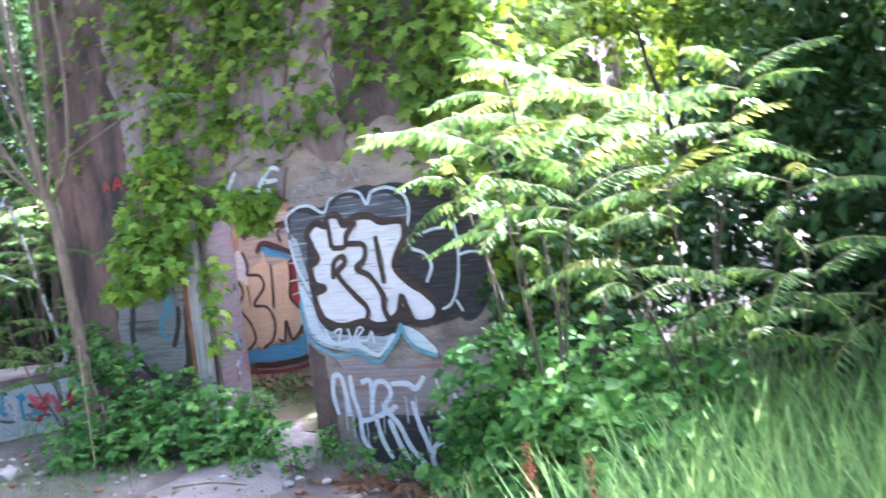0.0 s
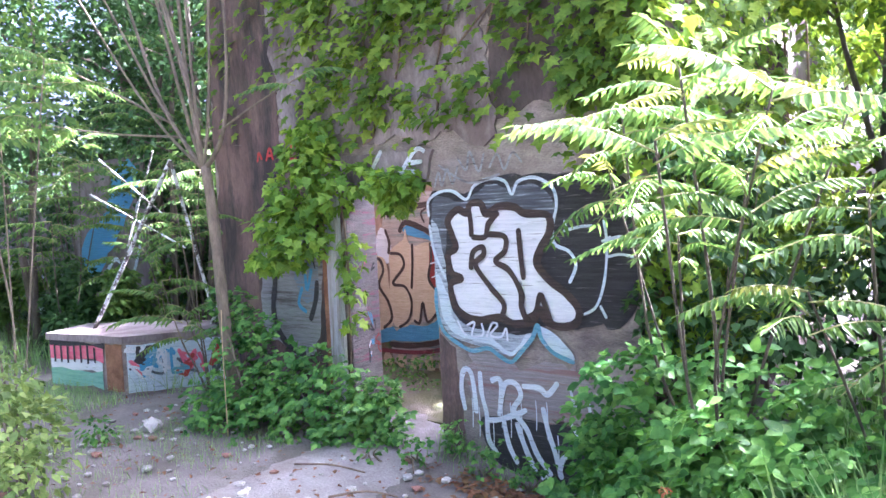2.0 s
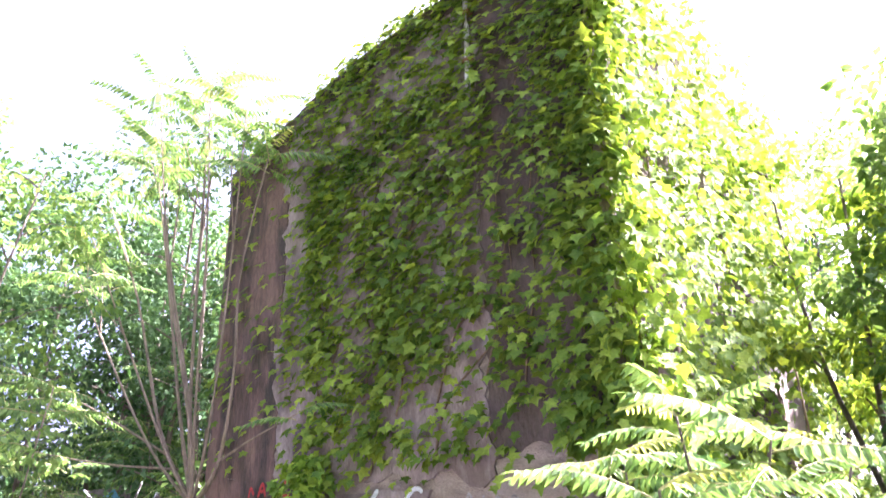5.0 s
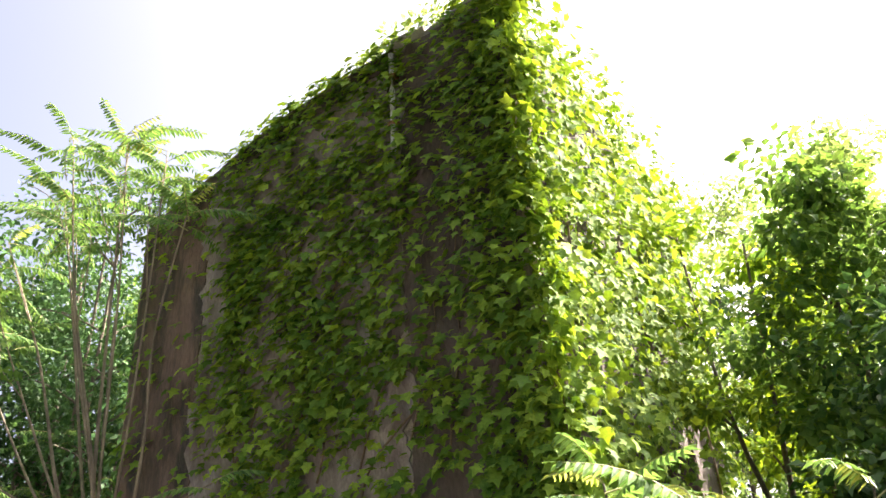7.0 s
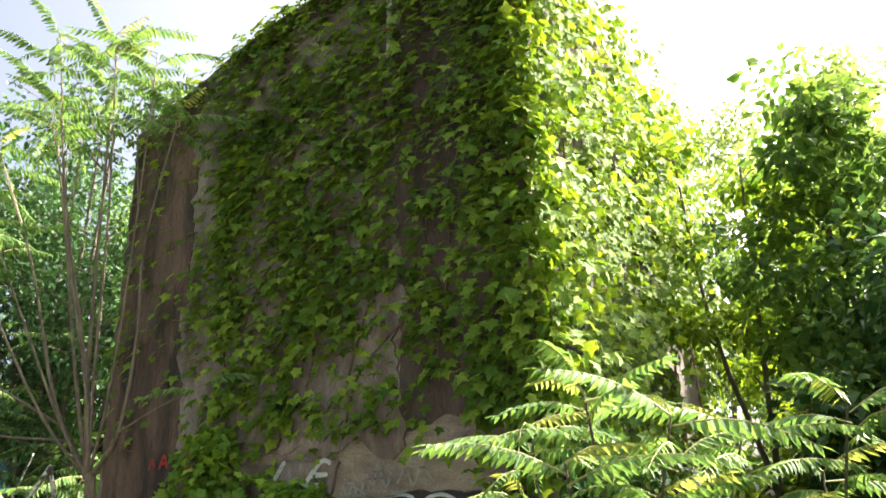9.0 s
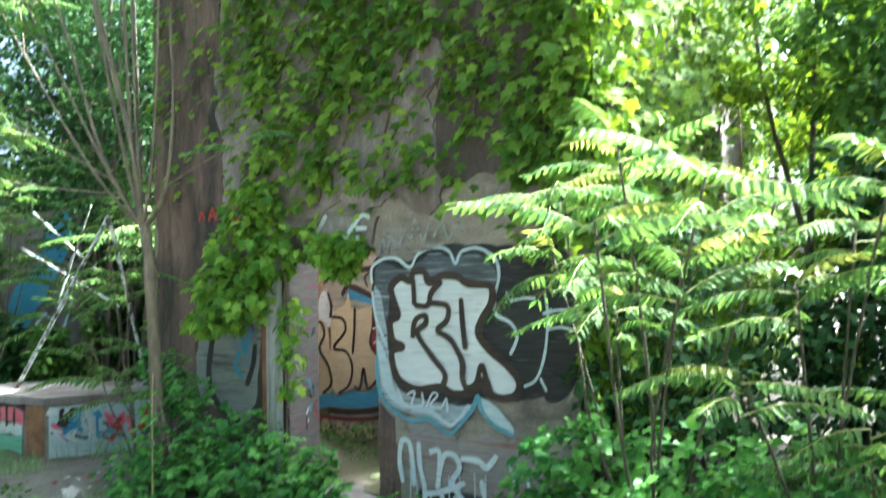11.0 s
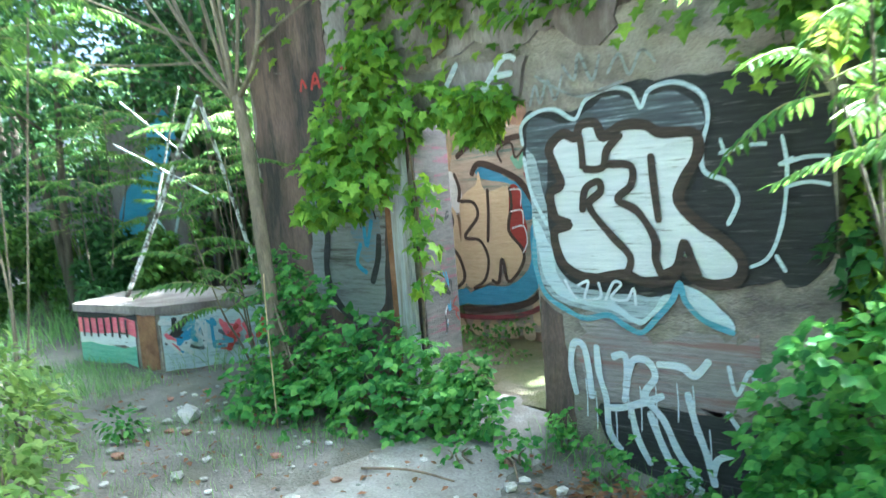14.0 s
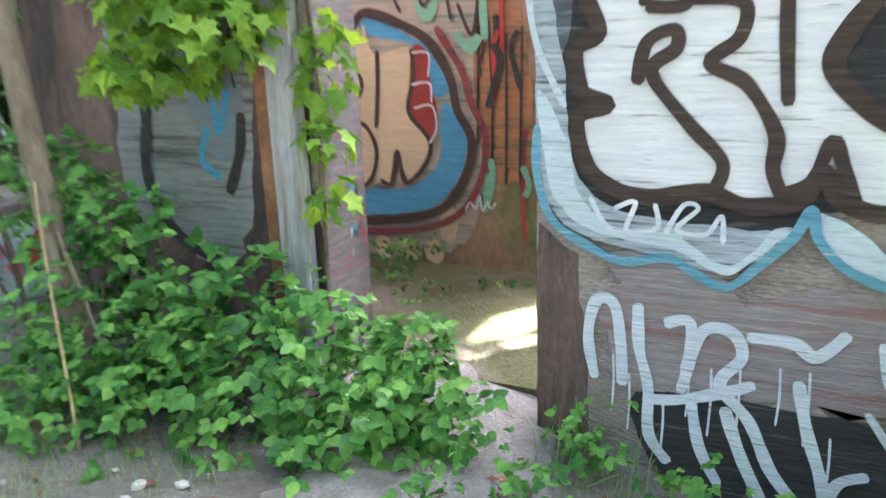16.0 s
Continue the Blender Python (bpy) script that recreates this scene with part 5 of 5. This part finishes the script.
for i in range(7):
    on_face("black_stroke", A0, B0, 0.08 + 0.09 * i, 0.105 + 0.09 * i, 0.22, 0.44, P_BLACK, 0.02, 1)
on_face("white_ground", B0, C0, 0.01, 0.95, -0.08, 0.45, P_ICE, 0.008, 12)
for i in range(44):
    c = Vector((*B0, 0)).lerp(Vector((*C0, 0)), random.uniform(0.06, 0.93))
    d = (Vector((*C0, 0)) - Vector((*B0, 0))).normalized()
    nrm = Vector((d.y, -d.x, 0))
    z = random.uniform(0.0, 0.33)
    v, f = ribbon([(random.uniform(-.12, .12), z + random.uniform(-.08, .2)) for _ in range(5)], random.uniform(0.02, 0.05), 0.0)
    raw("paint_stroke", [c + d * p[0] + nrm * (0.014 + 0.0012 * i - p[1]) + Vector((0, 0, min(p[2], 0.44))) for p in v], f, random.choice([P_BLUE, P_BLACK, P_CYAN, P_WHITE, P_SCRAWL, P_WASH, P_PINK]), plat)
frame_thing = thing("pole_frame", "leaning frame of flaking white poles on the platform", "frame", (-4.4, 0.2, 0.55))
for name, pts in (("pole", [(-5.2, -0.3, 0.55), (-4.25, -0.3, 1.50), (-3.31, -0.3, 2.46)]), ("pole", [(-4.0, 0.55, 0.55), (-3.45, 0.5, 1.2), (-2.95, 0.45, 1.80)]),
                  ("brace", [(-5.11, -0.28, 2.19), (-4.16, -0.265, 1.86), (-3.21, -0.25, 1.53)]), ("brace", [(-4.4, -0.26, 1.5), (-4.05, -0.26, 2.05), (-3.7, -0.26, 2.6)]), ("brace", [(-4.9, -0.25, 2.6), (-4.25, -0.25, 2.25), (-3.6, -0.25, 1.9)])):
    limb(name, pts, 0.024 if name == "pole" else 0.012, 0.022 if name == "pole" else 0.010, M_POLE, frame_thing, 8, 0)
limb("upright", [(-3.9, 0.55, 0.55), (-3.6, 0.1, 1.6), (-3.31, -0.3, 2.46)], 0.02, 0.02, M_POLE, frame_thing, 8, 0)

# old stone retaining wall in the trees, with blue paint
retaining = tagged(part("wall_retaining", box(-27.0, 4.6, -0.5, -5.4, 5.0, 2.2, 0.02), M_BLOCK), "old dark stone block retaining wall among the trees", "wall", kind="structure")
BLOCK = bpy.data.meshes.new("stone_block")
bm = box(-0.36, -0.05, -0.165, 0.36, 0.0, 0.165, 0.02)
bm.to_mesh(BLOCK)
bm.free()
BLOCK.materials.append(M_BLOCK)
for row in range(7):
    for i in range(24):
        if random.random() < 0.94:
            ob = put("stone_block", BLOCK, M_BLOCK, retaining)
            ob.matrix_basis = pose(-24.0 + 0.76 * i + 0.38 * (row % 2), 4.6 - 0.02 * random.random(), 0.02 + 0.35 * row, 0, random.gauss(0, 0.6), 0)
low_wall = tagged(part("wall_low", box(-15.0, 2.26, -0.4, -7.6, 2.5, 1.3, 0.02), M_BLOCK), "low dark stone wall among the undergrowth", "wall", kind="structure")
rm = thing("graffiti", "white lettering with black outline on the low stone wall", "graffiti", (-12.2, 2.2, 0.5))
blot("white_fill", [(-13.4, 0.25), (-13.2, 0.9), (-12.6, 0.95), (-12.1, 0.8), (-11.3, 0.95), (-11.0, 0.4), (-11.4, 0.1), (-12.6, 0.1)], 2.24, P_ICE, rm, "", 0.1)
strokes("black_line", [[(-13.2, 0.3), (-13.0, 0.8), (-12.7, 0.4), (-12.4, 0.8), (-12.1, 0.3)], [(-11.9, 0.3), (-11.8, 0.8), (-11.4, 0.7), (-11.7, 0.4), (-11.2, 0.3)]], 0.09, 2.23, P_BLACK, rm)
blue_board = thing("painted_board", "blue-painted plywood board behind the poles", "board", (-9.3, 2.2, -0.1))
part("board", box(-10.7, 2.18, -0.2, -8.1, 2.22, 3.0, 0.005), M_GREY, blue_board)
blot("blue_fill", [(-10.6, 1.0), (-10.2, 1.7), (-9.5, 2.0), (-9.1, 2.7), (-8.6, 2.95), (-8.2, 2.6), (-8.6, 2.1), (-9.2, 1.5), (-9.9, 0.9)], 2.17, P_BLUE, blue_board, "", 0.08)
strokes("white_line", [[(-9.8, 0.7), (-9.2, 1.2), (-8.7, 0.9), (-8.3, 1.5)], [(-8.6, 1.6), (-8.3, 2.2)]], 0.08, 2.165, P_ICE, blue_board)


# ---- grass, straw, litter ----
def grass(label, x0, x1, y0, y1, n, h, material, name="grass"):
    x, y = RNG.uniform(x0, x1, n), RNG.uniform(y0, y1, n)
    k = (np.sin(2.3 * x + y) + np.sin(1.7 * y - 2 * x) + RNG.normal(size=n) * 0.7) > -0.6
    x, y = x[k], y[k]
    m = len(x)
    p = np.stack([x, y, ground_z(x, y) - 0.01], 1)
    up = RNG.normal(size=(m, 3)) * 0.22 + (0, 0, 1)
    v, t = leaf_arrays(p, up, RNG.normal(size=(m, 3)) + (0, -0.2, 0), h * RNG.uniform(0.45, 1.15, m), BLADE, BLADE_T)
    ob = big_mesh(name, v, t, material)
    return tagged(ob, label, "grass", kind="stuff")


grass("tall soft green grass beside the path", 3.0, 7.5, -3.4, 0.6, 12000, 0.80, M_GRASS)
grass("tall soft green grass beside the path", 5.0, 9.0, -6.0, -3.0, 4000, 0.5, M_GRASS)
grass("short grass at the foot of the wall", 0.05, 1.7, -0.42, -0.03, 420, 0.13, M_GRASS)
grass("grass tuft by the doorway", 0.02, 0.55, -0.42, -0.06, 110, 0.24, M_GRASS)
grass("sparse low grass on bare soil", -2.6, -0.9, -1.7, -0.75, 1500, 0.12, M_GRASS)
grass("low grass along the platform", -6.5, -3.5, -1.6, -0.7, 2600, 0.18, M_GRASS)
grass("sparse low grass on bare soil", -3.4, -0.5, -3.2, -1.8, 1700, 0.12, M_GRASS)
grass("dry straw stalks by the path", 2.0, 3.3, -2.3, -1.0, 170, 0.45, M_STRAW, "dry_grass")
grass("green grass by the path", 1.9, 3.2, -2.4, -0.9, 1600, 0.34, M_GRASS)
grass("woodland undergrowth", -12, -6, -2.5, 4.4, 6000, 0.5, M_GRASS)
grass("woodland undergrowth", -4.5, -3.0, -0.5, 2.5, 900, 0.35, M_GRASS)

for at in ((2.72, -2.0), (2.95, -1.85), (2.6, -1.75)):
    sp = thing("seed_stalk", "rust-red dock seed stalk", "weed", (*at, gz(*at)), "seed stalks")
    top = gz(*at) + 0.62
    limb("stem", [(*at, gz(*at) - 0.02), (at[0] + 0.02, at[1], gz(*at) + 0.3), (at[0] + 0.03, at[1], top)], 0.004, 0.002, M_RSTEM, sp, 4)
    foliage("seed_head", [(at[0] + 0.03, at[1], top - 0.03 * k) for k in range(7)], [0.022] * 7, 110, 0.02, M_SEED, sp)

n = 800
x, y = RNG.uniform(-4, 3.2, n), RNG.uniform(-3.2, -0.15, n)
v, t = leaf_arrays(np.stack([x, y, ground_z(x, y) + 0.022], 1), RNG.normal(size=(n, 3)) * (1, 1, 0.15), RNG.normal(size=(n, 3)) * 0.25 + (0, 0, 1), RNG.uniform(0.02, 0.07, n))
tagged(big_mesh("leaf_litter", v, t, M_DRY), "scattered brown dead leaves on the soil", "leaf litter", kind="stuff")
n = 350
x, y = RNG.normal(1.1, 0.35, n), RNG.normal(-0.55, 0.16, n)
v, t = leaf_arrays(np.stack([x, y, ground_z(x, y) + 0.03], 1), RNG.normal(size=(n, 3)) * (1, 1, 0.2), RNG.normal(size=(n, 3)) * 0.3 + (0, 0, 1), RNG.uniform(0.04, 0.10, n))
tagged(big_mesh("leaf_litter", v, t, M_DRY), "heap of rusty dead leaves below the graffiti wall", "leaf litter", kind="stuff")


def stone_mesh(r, seed):
    bm = bmesh.new()
    bmesh.ops.create_icosphere(bm, subdivisions=1, radius=r)
    for q in bm.verts:
        q.co *= 1 + 0.5 * noise.noise(q.co * (2 / r) + Vector((seed, 0, 0)))
        q.co.z *= 0.6
    me = bpy.data.meshes.new("stone")
    bm.to_mesh(me)
    bm.free()
    return me


STONES = [stone_mesh(0.02, 1), stone_mesh(0.028, 5), stone_mesh(0.015, 9), stone_mesh(0.04, 3)]
BITS = [stone_mesh(0.03, 11), stone_mesh(0.04, 17)]
for me in STONES:
    me.materials.append(M_STONE)
for me in BITS:
    me.materials.append(M_BRICKBIT)
for i in range(280):
    x, y = random.uniform(-3.2, 2.6), random.uniform(-3.0, -0.15)
    brick = random.random() < 0.12
    ob = new("brick_fragment" if brick else "stone", random.choice(BITS if brick else STONES))
    ob.matrix_world = pose(x, y, gz(x, y) + 0.016, 0, 0, random.uniform(0, 360)) @ Matrix.Scale(random.uniform(0.6, 1.3), 4)
    tagged(ob, "small red-brown brick fragment lying on the soil" if brick else "small pale stone lying on the soil", "stone", "scattered stones")
rock = new("rock", stone_mesh(0.13, 21))
rock.data.materials.append(M_STONE)
rock.location = (-2.42, -1.22, gz(-2.42, -1.22) + 0.05)
tagged(rock, "pale rock lying on bare soil", "rock")
for rx, ry, r, seed in ((3.98, -0.45, 0.17, 31), (4.2, 0.35, 0.26, 37), (4.35, -0.2, 0.13, 41)):
    boulder = new("rock", stone_mesh(r, seed))
    boulder.data.materials.append(M_BLOCK)
    boulder.location = (rx, ry, gz(rx, ry) + r * 0.3)
    tagged(boulder, "grey boulder half hidden in tall grass", "rock", "boulders in the grass")
for a, b in (((-0.55, -1.15), (0.05, -1.0)), ((0.05, -0.55), (0.3, -0.75)), ((0.2, -1.5), (0.55, -1.2)), ((-0.6, 0.5), (-0.35, 0.62))):
    st = limb("stick", [(a[0], a[1], gz(*a) + 0.03), ((a[0] + b[0]) / 2, (a[1] + b[1]) / 2 + 0.03, gz(*a) + 0.045), (b[0], b[1], gz(*b) + 0.03)], 0.010, 0.006, M_VSTEM, None, 5)
    tagged(st, "thin dark dead stick on the path", "stick", "dead sticks")
moss = [(-1.2, 1.2, -0.06), (-0.8, 1.5, -0.06), (-1.6, 1.4, -0.03), (-0.5, 1.55, -0.06), (-1.9, 1.6, 0.05), (-1.5, 1.7, 0.1)]
inner_weeds = thing("weeds", "low weeds growing on the earth floor inside", "weeds", (-1.2, 1.5, -0.07))
foliage("foliage", moss, [0.2, 0.16, 0.2, 0.14, 0.22, 0.2], 420, 0.06, M_GBUSH, inner_weeds, squash=0.35)
